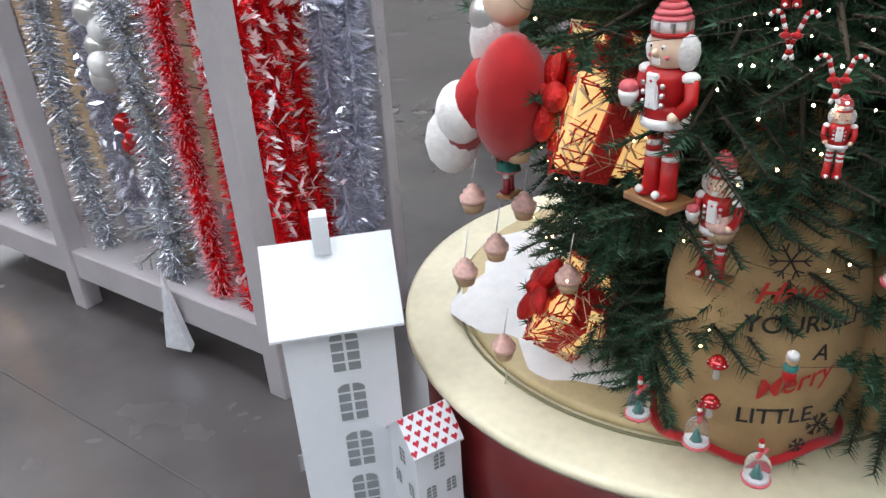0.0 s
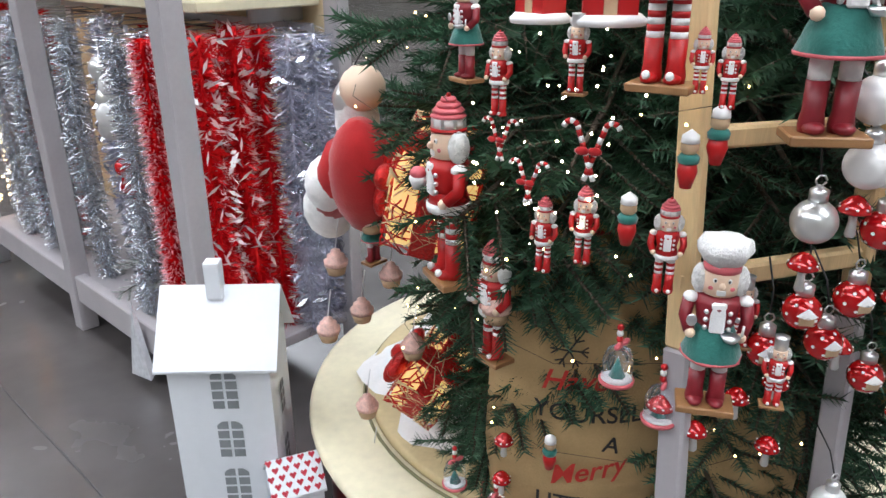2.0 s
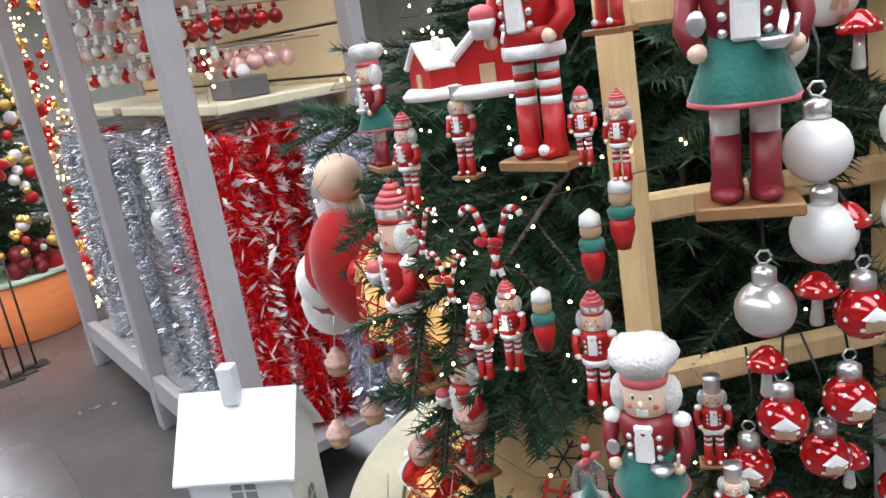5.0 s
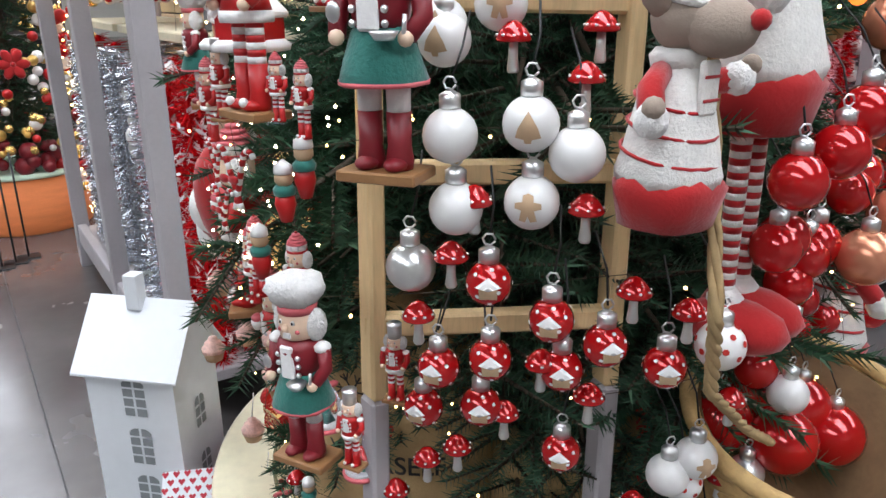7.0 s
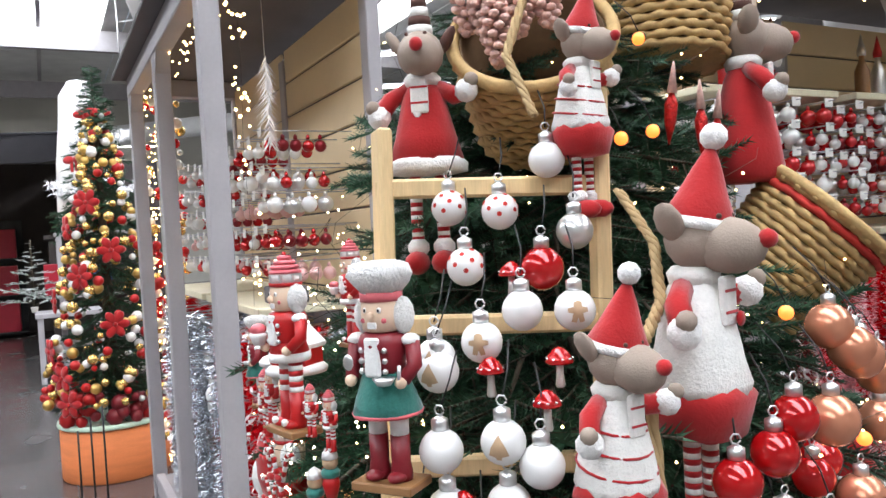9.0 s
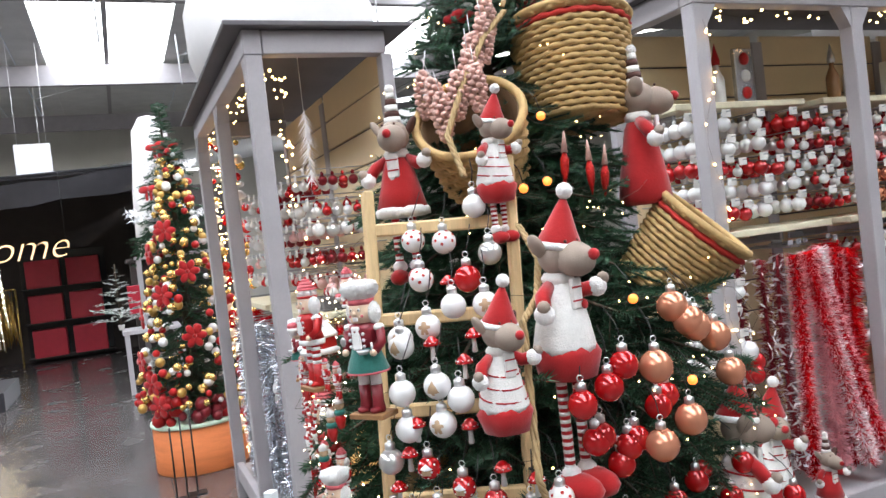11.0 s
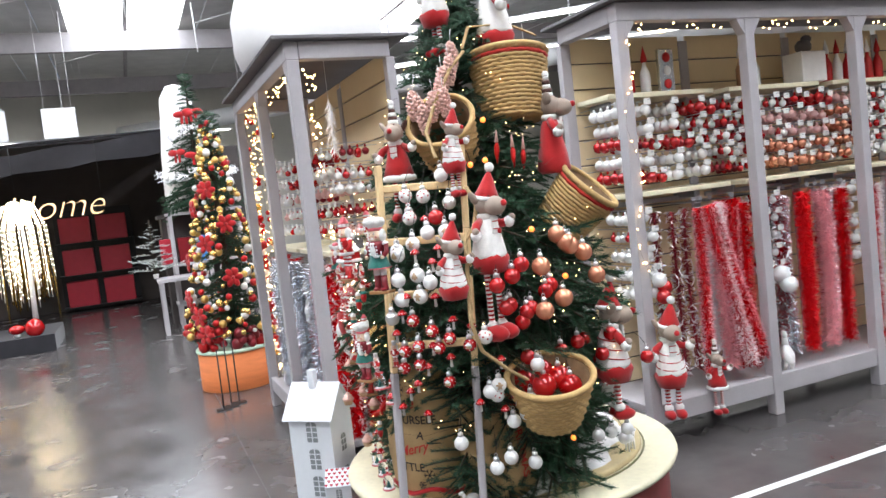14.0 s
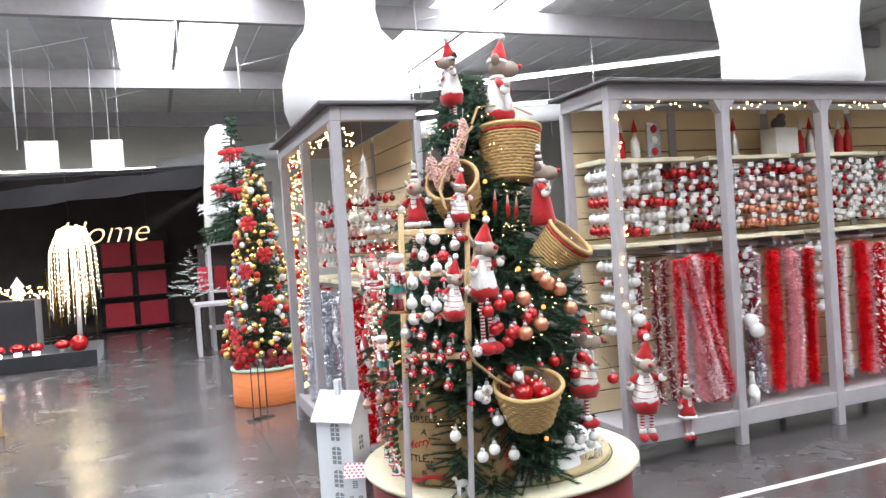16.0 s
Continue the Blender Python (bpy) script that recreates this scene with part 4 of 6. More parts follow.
def dots(shape, r, n, size, seed, zmin=-0.6, mat=0, cz=0.0, squash=1.0):
    q = random.Random(seed)
    for k in range(n):
        z = zmin + (0.95 - zmin) * (k + 0.5) / n
        a = k * 2.4
        d = Vector((math.sqrt(max(0, 1 - z * z)) * math.cos(a), math.sqrt(max(0, 1 - z * z)) * math.sin(a), z))
        u1 = d.orthogonal().normalized()
        u2 = d.cross(u1)
        c = d * (r + 0.0012)
        ring = [c + size * (math.cos(t) * u1 + math.sin(t) * u2) - d * 0.0004 for t in (0, 0.9, 1.8, 2.7, 3.6, 4.5, 5.4)]
        vs = [(p.x, p.y, cz + p.z * squash) for p in ring]
        shape.put(vs, [tuple(range(7))], mat, I4, True)
    return shape


FIRTREE = [(0.0, 0.62), (0.16, 0.3), (0.34, 0.0), (0.5, -0.38), (0.14, -0.42), (0.12, -0.6), (-0.12, -0.6), (-0.14, -0.42), (-0.5, -0.38), (-0.34, 0.0), (-0.16, 0.3)]
MAN = [(0.0, 0.6), (0.2, 0.5), (0.2, 0.25), (0.5, 0.2), (0.5, 0.0), (0.22, -0.05), (0.35, -0.5), (0.1, -0.55), (0.0, -0.25), (-0.1, -0.55), (-0.35, -0.5), (-0.22, -0.05), (-0.5, 0.0), (-0.5, 0.2), (-0.2, 0.25), (-0.2, 0.5)]
HOUSE = [(0.0, 0.55), (0.5, 0.15), (0.42, 0.12), (0.42, -0.5), (-0.42, -0.5), (-0.42, 0.12), (-0.5, 0.15)]


def bauble(label, r, mat, deco=None):
    t = thing("bauble", label, "ornament", I4, "baubles on the fir")
    ball = part("ball", Shape().ball((0, 0, 0), r, n=24), mat, t)
    part("cap", cap_shape(r), CAPMETAL, t)
    part("hook_wire", hanger(None, 0.06), BLACKMETAL, t, at=pose(0, 0, r + 0.02))
    if deco == "tree":
        part("print", patch(Shape(), FIRTREE, r), TAN, ball)
    elif deco == "man":
        part("print", patch(Shape(), MAN, r), TAN, ball)
    elif deco == "house":
        part("print", patch(Shape(), HOUSE, r), TAN, ball)
        part("roof_print", patch(Shape(), [(0.0, 0.6), (0.58, 0.12), (0.42, 0.1), (0.0, 0.42), (-0.42, 0.1), (-0.58, 0.12)], r + 0.0008), ICING, ball)
        part("dot_print", dots(Shape(), r, 26, 0.0022, 2, -0.8), ICING, ball)
    elif deco == "wreath":
        part("print", dots(Shape(), r, 20, 0.0035, 5, -0.3), INKRED, ball)
    return t


def spread(first, places, spin=0.0):
    """The thing at the first place, and copies of it at the others."""
    out = []
    for k, p in enumerate(places):
        m = outward(p, spin + random.uniform(-12, 12))
        if k == 0:
            first.matrix_basis = m
            out.append(first)
        else:
            out.append(copy_thing(first, m))
    return out


W = "pearl white glass bauble "
spread(bauble(W + "with gingerbread tree print on the fir", 0.0255, WHITEGLASS, "tree"), [(1.609, 0.061, 1.376), (1.632, -0.047, 1.295), (1.605, 0.049, 1.363)])
spread(bauble(W + "with gingerbread man print on the fir", 0.0255, WHITEGLASS, "man"), [(1.634, -0.049, 1.224), (1.659, 0.034, 1.394), (1.764, -0.015, 1.426), (1.871, -0.081, 0.881)])
spread(bauble(W + "hanging on the fir", 0.0255, WHITEGLASS), [(1.580, 0.003, 1.283), (1.665, -0.072, 1.268), (1.584, 0.000, 1.215), (1.712, 0.022, 1.428), (1.822, 0.107, 1.621), (1.971, -0.071, 0.756), (1.842, -0.066, 0.860), (1.918, -0.071, 0.740), (1.839, -0.059, 0.587), (1.893, -0.069, 0.614), (1.985, -0.070, 0.575), (1.739, -0.002, 0.683), (2.453, 0.139, 0.698), (2.363, 0.095, 0.543), (2.446, 0.130, 0.527), (2.490, 0.082, 0.545), (2.020, -0.096, 0.925)])
spread(bauble(W + "with red writing marks on the fir", 0.0255, WHITEGLASS, "wreath"), [(1.705, 0.182, 1.562), (1.751, 0.123, 1.553), (1.685, 0.109, 1.482), (1.813, -0.136, 1.066), (1.866, -0.068, 0.843), (2.441, 0.108, 0.734)])
spread(bauble("silver glass bauble hanging on the fir", 0.0245, SILVERGLASS), [(1.554, 0.034, 1.153), (1.814, 0.042, 1.521), (1.989, -0.073, 0.769), (2.479, 0.093, 0.505), (1.994, -0.070, 0.804)])
spread(bauble("red glass bauble with gingerbread house print", 0.0225, REDGLOSS, "house"), [(1.608, -0.020, 1.142), (1.660, -0.053, 1.102), (1.588, 0.039, 1.032), (1.624, -0.003, 1.049), (1.680, -0.049, 1.040), (1.709, -0.079, 1.072), (1.767, -0.107, 1.043), (1.590, 0.074, 0.967), (1.630, 0.021, 0.981), (1.718, -0.014, 0.909)])
spread(bauble("glossy red glass bauble hanging on the fir", 0.028, REDGLOSS), [(2.081, -0.097, 1.177), (1.913, -0.118, 1.146), (2.013, -0.105, 1.128), (2.286, 0.057, 0.937), (2.435, 0.153, 0.815), (1.978, -0.099, 1.084), (2.455, 0.083, 0.936), (2.108, -0.089, 1.194), (1.927, -0.117, 1.154), (1.996, -0.104, 1.116), (2.177, 0.001, 0.931), (2.368, 0.134, 0.927), (2.409, 0.083, 0.863), (1.960, -0.165, 1.290), (1.922, -0.166, 1.256), (1.864, -0.162, 1.233), (1.756, 0.037, 1.476), (2.006, -0.057, 0.949), (2.179, 0.005, 0.918), (2.642, 0.114, 0.802)])
spread(bauble("copper glass bauble hanging on the fir", 0.033, COPPER), [(2.167, -0.068, 1.366), (2.206, -0.086, 1.321), (2.132, -0.130, 1.147), (2.040, -0.156, 1.272), (2.191, -0.084, 1.334), (2.266, -0.074, 1.289), (2.042, -0.148, 1.118), (2.349, -0.021, 1.192)])


def toadstool(r):
    t = thing("mushroom_ornament", "red toadstool ornament with white dots on the fir", "ornament", I4, "toadstools on the fir")
    cap = part("cap", Shape().lathe([(0.001, r * 0.95), (r * 0.35, r * 0.85), (r * 0.75, r * 0.45), (r, 0.0), (r * 0.95, -r * 0.12), (r * 0.3, -0.02 * r)], n=20), REDGLOSS, t)
    d = Shape()
    for k, (f, n) in enumerate(((0.86, 9), (0.55, 6), (0.2, 3))):
        for i in range(n):
            a = 6.283 * i / n + k
            d.ball((r * f * math.cos(a), r * f * math.sin(a), r * (0.86 - 0.72 * f * f) - 0.002), (r * 0.11, r * 0.11, r * 0.07), n=6)
    part("dot_print", d, ICING, cap)
    part("stem", Shape().lathe([(r * 0.26, -r * 1.75), (r * 0.34, -r * 1.6), (r * 0.26, -r * 0.9), (r * 0.24, -r * 0.1)], n=12), SILVERGLASS, t, "silvery white glass stem")
    return t


spread(toadstool(0.0175), [(1.596, -0.013, 1.222), (1.674, -0.078, 1.216), (1.581, 0.004, 1.166), (1.565, 0.040, 1.096), (1.718, -0.103, 1.134), (1.772, -0.126, 1.107), (1.872, -0.116, 0.974), (1.653, 0.009, 0.969), (1.630, 0.066, 0.903), (1.580, 0.469, 0.639), (1.580, 0.472, 0.557), (1.591, 0.146, 0.811), (1.656, 0.070, 0.789), (1.936, -0.073, 0.822), (1.651, 0.004, 1.364), (1.687, -0.056, 1.330), (1.720, -0.038, 1.372), (1.722, 0.058, 1.471), (1.662, -0.038, 1.047), (1.715, -0.055, 1.000), (1.566, 0.187, 0.845), (1.613, 0.106, 0.871), (1.809, -0.046, 0.821), (1.889, -0.071, 0.786)])

DOLL = [REDMATT, ICING, SKIN, GREENFELT, BURGUNDY, PINKCREAM, FUR, DARKWOOD, CAPMETAL, BLACKPAINT]


def nutcracker(kind):
    """A painted wooden soldier one unit high, front towards -y."""
    s = Shape()
    R_, Wt, Sk, Gr, Bu, Pk, Fu, Wd, Si, Bl = range(10)
    coat = Bu if kind == "chef" else R_
    if kind != "hanging":
        s.box((0, 0, 0.02), (0.30, 0.20, 0.04), Wd, b=0.006)
    for sx in (-1, 1):
        x = 0.055 * sx
        s.lathe([(0.046, 0.04), (0.05, 0.07), (0.042, 0.12), (0.044, 0.24)], coat if kind == "chef" else R_, pose(x, 0, 0), 14)
        s.ball((x, -0.035, 0.062), (0.042, 0.06, 0.026), coat if kind == "chef" else R_, n=12)
        if kind == "chef":
            s.lathe([(0.041, 0.24), (0.043, 0.34)], Wt, pose(x, 0, 0), 14)
        else:
            for j in range(6):
                s.lathe([(0.041, 0.24 + j * 0.03), (0.041, 0.27 + j * 0.03)], Wt if j % 2 == 0 else R_, pose(x, 0, 0), 14)
            s.ball((x, -0.085, 0.08), 0.022, Wt, n=8)
    if kind == "chef":
        s.lathe([(0.15, 0.335), (0.155, 0.345), (0.13, 0.42), (0.10, 0.50), (0.09, 0.52)], Gr, n=24, wob=0.03)
        s.lathe([(0.156, 0.33), (0.158, 0.345)], Pk, n=24, wob=0.03)
    else:
        s.lathe([(0.115, 0.41), (0.12, 0.43), (0.118, 0.46)], Wt, n=20)
        s.lathe([(0.112, 0.46), (0.10, 0.50), (0.095, 0.52)], R_, n=20)
    s.lathe([(0.088, 0.50), (0.10, 0.56), (0.115, 0.64), (0.10, 0.68), (0.05, 0.70)], coat, n=20)
    s.box((0, -0.098, 0.59), (0.075, 0.03, 0.17), Wt, b=0.01)
    for j in range(3):
        for sx in (-1, 1):
            s.ball((0.058 * sx, -0.095, 0.53 + 0.045 * j), 0.014, Si, n=8)
    for sx in (-1, 1):
        s.ball((0.135 * sx, 0, 0.655), (0.042, 0.045, 0.03), Wt, n=10)
        s.tube([(0.14 * sx, 0, 0.65), (0.155 * sx, -0.01, 0.55), (0.13 * sx, -0.07, 0.49)], [0.036, 0.034, 0.03], coat, n=10)
        s.ball((0.125 * sx, -0.085, 0.485), 0.028, Sk, n=10)
    s.lathe([(0.05, 0.685), (0.088, 0.70), (0.092, 0.76), (0.09, 0.82), (0.085, 0.83)], Sk, n=20)
    s.ball((0, -0.098, 0.765), (0.016, 0.022, 0.02), Sk, n=8)
    for sx in (-1, 1):
        s.ball((0.034 * sx, -0.082, 0.79), (0.012, 0.008, 0.014), Wt, n=8)
        s.ball((0.034 * sx, -0.089, 0.79), (0.006, 0.004, 0.008), Bl, n=6)
        s.ball((0.05 * sx, -0.074, 0.745), (0.016, 0.008, 0.012), Pk, n=6)
        s.ball((0.095 * sx, 0.015, 0.76), (0.05, 0.06, 0.085), Fu, n=12)
    s.box((0, -0.088, 0.725), (0.045, 0.012, 0.03), Wt, b=0.004)
    if kind == "chef":
        s.lathe([(0.094, 0.825), (0.096, 0.865)], Pk, n=20)
        s.lathe([(0.088, 0.86), (0.12, 0.90), (0.14, 0.94), (0.125, 0.985), (0.07, 1.0), (0.001, 0.995)], Fu, n=24, wob=0.07)
        s.tube([(0.125, -0.10, 0.485), (0.13, -0.10, 0.56)], 0.008, Si, n=6)
        s.ball((-0.125, -0.10, 0.565), (0.028, 0.008, 0.036), Si, n=10)
        s.lathe([(0.03, 0), (0.05, 0.03)], Si, pose(0.07, -0.13, 0.48), 12)
    elif kind == "silver":
        s.lathe([(0.08, 0.83), (0.085, 0.98), (0.09, 1.0)], Si, n=18)
    else:
        s.lathe([(0.092, 0.83), (0.095, 0.85)], R_, n=20)
        s.lathe([(0.085, 0.85), (0.085, 0.90)], Wt, n=20)
        for j in range(8):
            a = j * 0.785
            s.box((0.084 * math.cos(a), 0.084 * math.sin(a), 0.875), (0.018, 0.018, 0.045), Si, b=0.002)
        for j, r in enumerate((0.095, 0.085, 0.066, 0.042)):
            s.lathe([(r * 0.8, 0.895 + 0.026 * j), (r, 0.907 + 0.026 * j), (r * 0.85, 0.922 + 0.026 * j), (0.001, 0.926 + 0.026 * j)], Pk, n=20)
        s.ball((0, 0, 1.01), 0.014, R_, n=8)
    if kind == "cup":
        s.lathe([(0.03, 0), (0.05, 0.05), (0.05, 0.07)], Wt, pose(-0.13, -0.12, 0.5), 12)
        s.ball((-0.13, -0.12, 0.59), (0.048, 0.048, 0.035), Pk, n=10)
    return s.mesh("nutcracker", DOLL)


NUT = {k: nutcracker(k) for k in ("chef", "cup", "silver", "hanging")}
NUTLABEL = {"chef": "wooden nutcracker in chef hat, burgundy coat and green skirt", "cup": "wooden nutcracker with pink cupcake hat and striped legs", "silver": "small wooden nutcracker with silver hat", "hanging": "small hanging nutcracker with white beard and red legs"}


def stand_nut(kind, foot, h, spin=0.0):
    return solid("nutcracker", NUT[kind], None, NUTLABEL[kind], "nutcracker", outward(foot, spin) @ Matrix.Scale(h, 4), "nutcrackers on the fir")


stand_nut("cup", (1.568, 0.586, 0.910), 0.307, -15)
stand_nut("cup", (1.580, 0.498, 0.789), 0.213, -10)
stand_nut("chef", (1.530, 0.033, 1.244), 0.258, -4)
stand_nut("cup", (1.463, 0.179, 1.287), 0.224, -15)
stand_nut("chef", (1.498, 0.486, 1.259), 0.149, -15)
stand_nut("silver", (1.465, 0.288, 1.269), 0.091, 0)
stand_nut("silver", (1.569, 0.098, 0.969), 0.096, 0)
stand_nut("hanging", (1.501, 0.348, 1.015), 0.109, -5)
stand_nut("hanging", (1.492, 0.168, 1.044), 0.119, 0)
stand_nut("hanging", (1.484, 0.276, 1.053), 0.104, 0)
stand_nut("hanging", (1.490, 0.422, 1.219), 0.110, 0)
stand_nut("hanging", (1.475, 0.144, 1.284), 0.068, 0)
stand_nut("chef", (1.697, 0.929, 0.804), 0.162, -40)
stand_nut("hanging", (1.490, 0.119, 1.269), 0.077, -10)
stand_nut("cup", (1.546, 0.166, 1.387), 0.138, -25)
stand_nut("chef", (1.455, 0.085, 0.945), 0.205, -4)
stand_nut("silver", (1.475, 0.02, 0.965), 0.085, -10)

PLUSH = [FELTRED, FUR, LINEN, BROWNFELT, KNIT]


def plush(kind):
    """A long-legged plush mouse; origin at the neck, front towards -y, about 0.45 high."""
    s = Shape()
    Rd, Wh, Li, Br, Kn = range(5)
    top = Rd if kind in ("dress", "plain") else Kn
    if kind == "plain":
        s.lathe([(0.02, 0.01), (0.04, -0.03), (0.065, -0.16), (0.075, -0.23), (0.06, -0.245)], Rd, n=20, wob=0.03)
    elif kind == "dress":
        s.lathe([(0.022, 0.01), (0.042, -0.03), (0.062, -0.11), (0.075, -0.16)], Rd, n=20, wob=0.02)
        s.lathe([(0.074, -0.155), (0.082, -0.165), (0.08, -0.182), (0.06, -0.186)], Wh, n=24, wob=0.03)
        for z in (-0.07, -0.12):
            s.ball((-0.005, -0.052 - 0.12 * (-0.07 - z), z), (0.008, 0.004, 0.008), Wh, n=8)
    else:
        s.lathe([(0.022, 0.01), (0.045, -0.03), (0.06, -0.10), (0.072, -0.15), (0.07, -0.165)], Kn, n=20, wob=0.03)
        s.lathe([(0.066, -0.15), (0.078, -0.17), (0.062, -0.225), (0.03, -0.232)], Rd, n=20, wob=0.05)
        if kind in ("stripe", "jumper"):
            for z, r in ((-0.055, 0.052), (-0.09, 0.0595), (-0.125, 0.067)):
                s.tube([(r * math.cos(a * 0.35), r * math.sin(a * 0.35), z + 0.012 * math.sin(a * 0.35)) for a in range(18)], 0.0028, Rd, n=5, closed=True)
        else:
            s.ball((0.012, -0.062, -0.06), (0.011, 0.005, 0.011), Rd, n=6)
    for sx in (-1, 1):
        if kind not in ("plain", "jumper"):
            long = 29 if kind == "apron" else 16
            for j in range(long):
                z = -0.18 - j * 0.0085
                s.lathe([(0.0125, z), (0.0125, z - 0.0087)], Rd if j % 2 else Kn, pose(0.026 * sx, 0, 0), 10)
            drop = 0.0085 * (long - 16)
            s.ball((0.026 * sx, -0.002, -0.33 - drop), (0.023, 0.024, 0.02), Wh, n=10)
            s.ball((0.027 * sx, -0.018, -0.36 - drop), (0.026 + 0.15 * drop, 0.048 + 0.2 * drop, 0.024 + 0.1 * drop), Rd, n=12)
        a1 = (0.085 * sx, -0.03, -0.07) if sx < 0 else (0.09, -0.035, -0.03)
        s.tube([(0.03 * sx, 0, -0.015), (0.065 * sx, -0.01, -0.035), a1], [0.016, 0.018, 0.018], top if top != Kn else Rd, n=8)
        s.ball(a1, 0.024, Wh, n=10)
        s.ball((a1[0] * 1.12, a1[1] - 0.01, a1[2] + 0.018), 0.015, Li, n=8)
    # scarf, head, snout, ears
    s.lathe([(0.034, -0.012), (0.038, 0.004), (0.03, 0.014)], Kn, n=16)
    s.box((0.0, -0.05, -0.035), (0.034, 0.012, 0.07), Kn, b=0.004)
    for z in (-0.02, -0.05):
        s.box((0.0, -0.0565, z), (0.035, 0.002, 0.004), Rd, b=0.0005)
    s.ball((0, -0.008, 0.052), (0.047, 0.046, 0.046), Li, n=16)
    s.ball((0.006, -0.05, 0.042), (0.041, 0.055, 0.040), Li, n=16, turn=(8, 0, 0))
    s.ball((0.008, -0.106, 0.05), 0.0135, Rd, n=10)
    for sx in (-1, 1):
        s.ball((0.052 * sx, 0.004, 0.078), (0.012, 0.022, 0.032), Br if sx > 0 else Li, n=10, turn=(0, 30 * sx, 0))
        s.ball((0.018 * sx, -0.052, 0.083), 0.004, Br, n=6)
    if kind in ("apron", "stripe", "hat", "jumper"):
        s.lathe([(0.050, 0.072), (0.052, 0.082), (0.036, 0.115), (0.02, 0.155), (0.006, 0.185)], Rd, pose(0, 0.006, 0, 10, 6, 0), 16)
        s.lathe([(0.053, 0.068), (0.056, 0.075), (0.052, 0.084)], Wh, pose(0, 0.006, 0, 10, 6, 0), 18)
        s.ball((0.02, -0.03, 0.195), 0.02, Wh, n=10)
    else:
        for j in range(5):
            s.lathe([(0.026 - 0.003 * j, 0.09 + 0.018 * j), (0.025 - 0.003 * j, 0.108 + 0.018 * j)], Kn if j % 2 == 0 else Br, n=12)
        s.ball((0, 0, 0.19), 0.016, Wh, n=8)
    return s.mesh("plush_mouse", PLUSH)


MICE = {k: plush(k) for k in ("dress", "apron", "stripe", "plain", "hat", "jumper")}
MICELABEL = {"dress": "plush mouse in red dress with fur hem and striped legs", "apron": "plush mouse in white jumper, red skirt and pointed hat", "stripe": "plush mouse in striped white jumper and red hat", "plain": "plush mouse in long plain red dress with knitted scarf", "hat": "plush mouse with red hat and white apron", "jumper": "plush mouse in striped jumper tied to the ladder"}


def mouse(kind, p, scale=1.0, spin=0.0, lean=0.0, free=None):
    at = (free if free is not None else outward(p, spin, lean)) @ Matrix.Scale(scale, 4)
    return solid("plush_mouse", MICE[kind], None, MICELABEL[kind], "soft toy", at, "plush mice")


mouse("dress", (1.733, 0.298, 1.763), 0.78, 25)
mouse("stripe", (1.869, 0.087, 1.751), 0.56, 45)
mouse("apron", (1.884, -0.092, 1.461), 0.84, 35)
mouse("jumper", (1.727, -0.122, 1.351), 0.64, 35)
mouse("plain", (2.363, 0.222, 1.806), 0.90, 15)
mouse("hat", (2.257, 0.406, 2.353), 1.09, 5)
mouse("hat", (2.006, 0.419, 2.395), 0.78, -35)
mouse("stripe", (2.476, 0.116, 0.957), 0.98, 30)
mouse("stripe", None, 1.15, 0, 0, RAT @ pose(0.06, -0.10, 0.62, 0, 0, -20))
mouse("dress", None, 0.75, 0, 0, RAT @ pose(0.42, -0.05, 0.40, 0, 0, -10))

# ---- baskets, rope, sacks, gifts ----


def basket(label, at, r0, r1, h, rows, red=True):
    """A round woven basket: rows of plaited strands over an added dark shell that stands for the shade inside."""
    t = thing("wicker_basket", label, "basket", at, "woven baskets")
    # added inner shell, coloured as the shade seen through the weave
    part("shade_shell", Shape().lathe([(r0 * 0.93, 0.004), (r1 * 0.93, h * 0.98), (r1 * 0.90, h * 0.98), (r0 * 0.9, 0.012)], n=32), WICKERSHADE, t)
    for j in range(rows):
        f = (j + 0.5) / rows
        r, z = r0 + (r1 - r0) * (f ** 0.8), h * f
        n = 44
        s = Shape()
        pts = [((r + 0.0035 * (1 if (k + j) % 2 else -1)) * math.cos(6.2832 * k / n), (r + 0.0035 * (1 if (k + j) % 2 else -1)) * math.sin(6.2832 * k / n), z + 0.001 * math.sin(k * 1.7 + j)) for k in range(n)]
        s.tube(pts, h / rows * 0.52, n=5, closed=True)
        part("woven_band", s, INKRED if red and j == rows - 2 else WICKER, t)
    part("rim", Shape().tube([(r1 * 1.01 * math.cos(6.2832 * k / 40), r1 * 1.01 * math.sin(6.2832 * k / 40), h) for k in range(40)], h / rows * 0.75, n=6, closed=True), WICKER, t)
    part("base", Shape().lathe([(0.001, 0.002), (r0, 0.002), (r0, 0.008)], n=24), WICKER, t)
    return t


basket("woven seagrass basket tied near the tree top", pose(2.264, 0.337, 1.816, -6, 4, 0), 0.124, 0.156, 0.271, 17)
basket("woven seagrass basket tipped on its side in the fir", pose(2.361, 0.237, 1.372, 30, 34, 0), 0.095, 0.125, 0.21, 14)
basket("shallow woven basket of red baubles low on the fir", pose(2.083, -0.056, 0.703, 16, -8, 0), 0.09, 0.150, 0.19, 12, False)
basket("woven basket lying open towards the ladder", pose(1.984, 0.350, 1.702, 50, -8, -30), 0.10, 0.125, 0.20, 14, False)
for p in ((2.043, -0.086, 0.843), (2.123, -0.056, 0.853), (2.083, -0.006, 0.873), (2.003, -0.016, 0.853), (2.143, -0.096, 0.823)):
    b = bauble("large glossy red bauble lying in the basket", 0.045, REDGLOSS)
    b.matrix_basis = pose(*p)


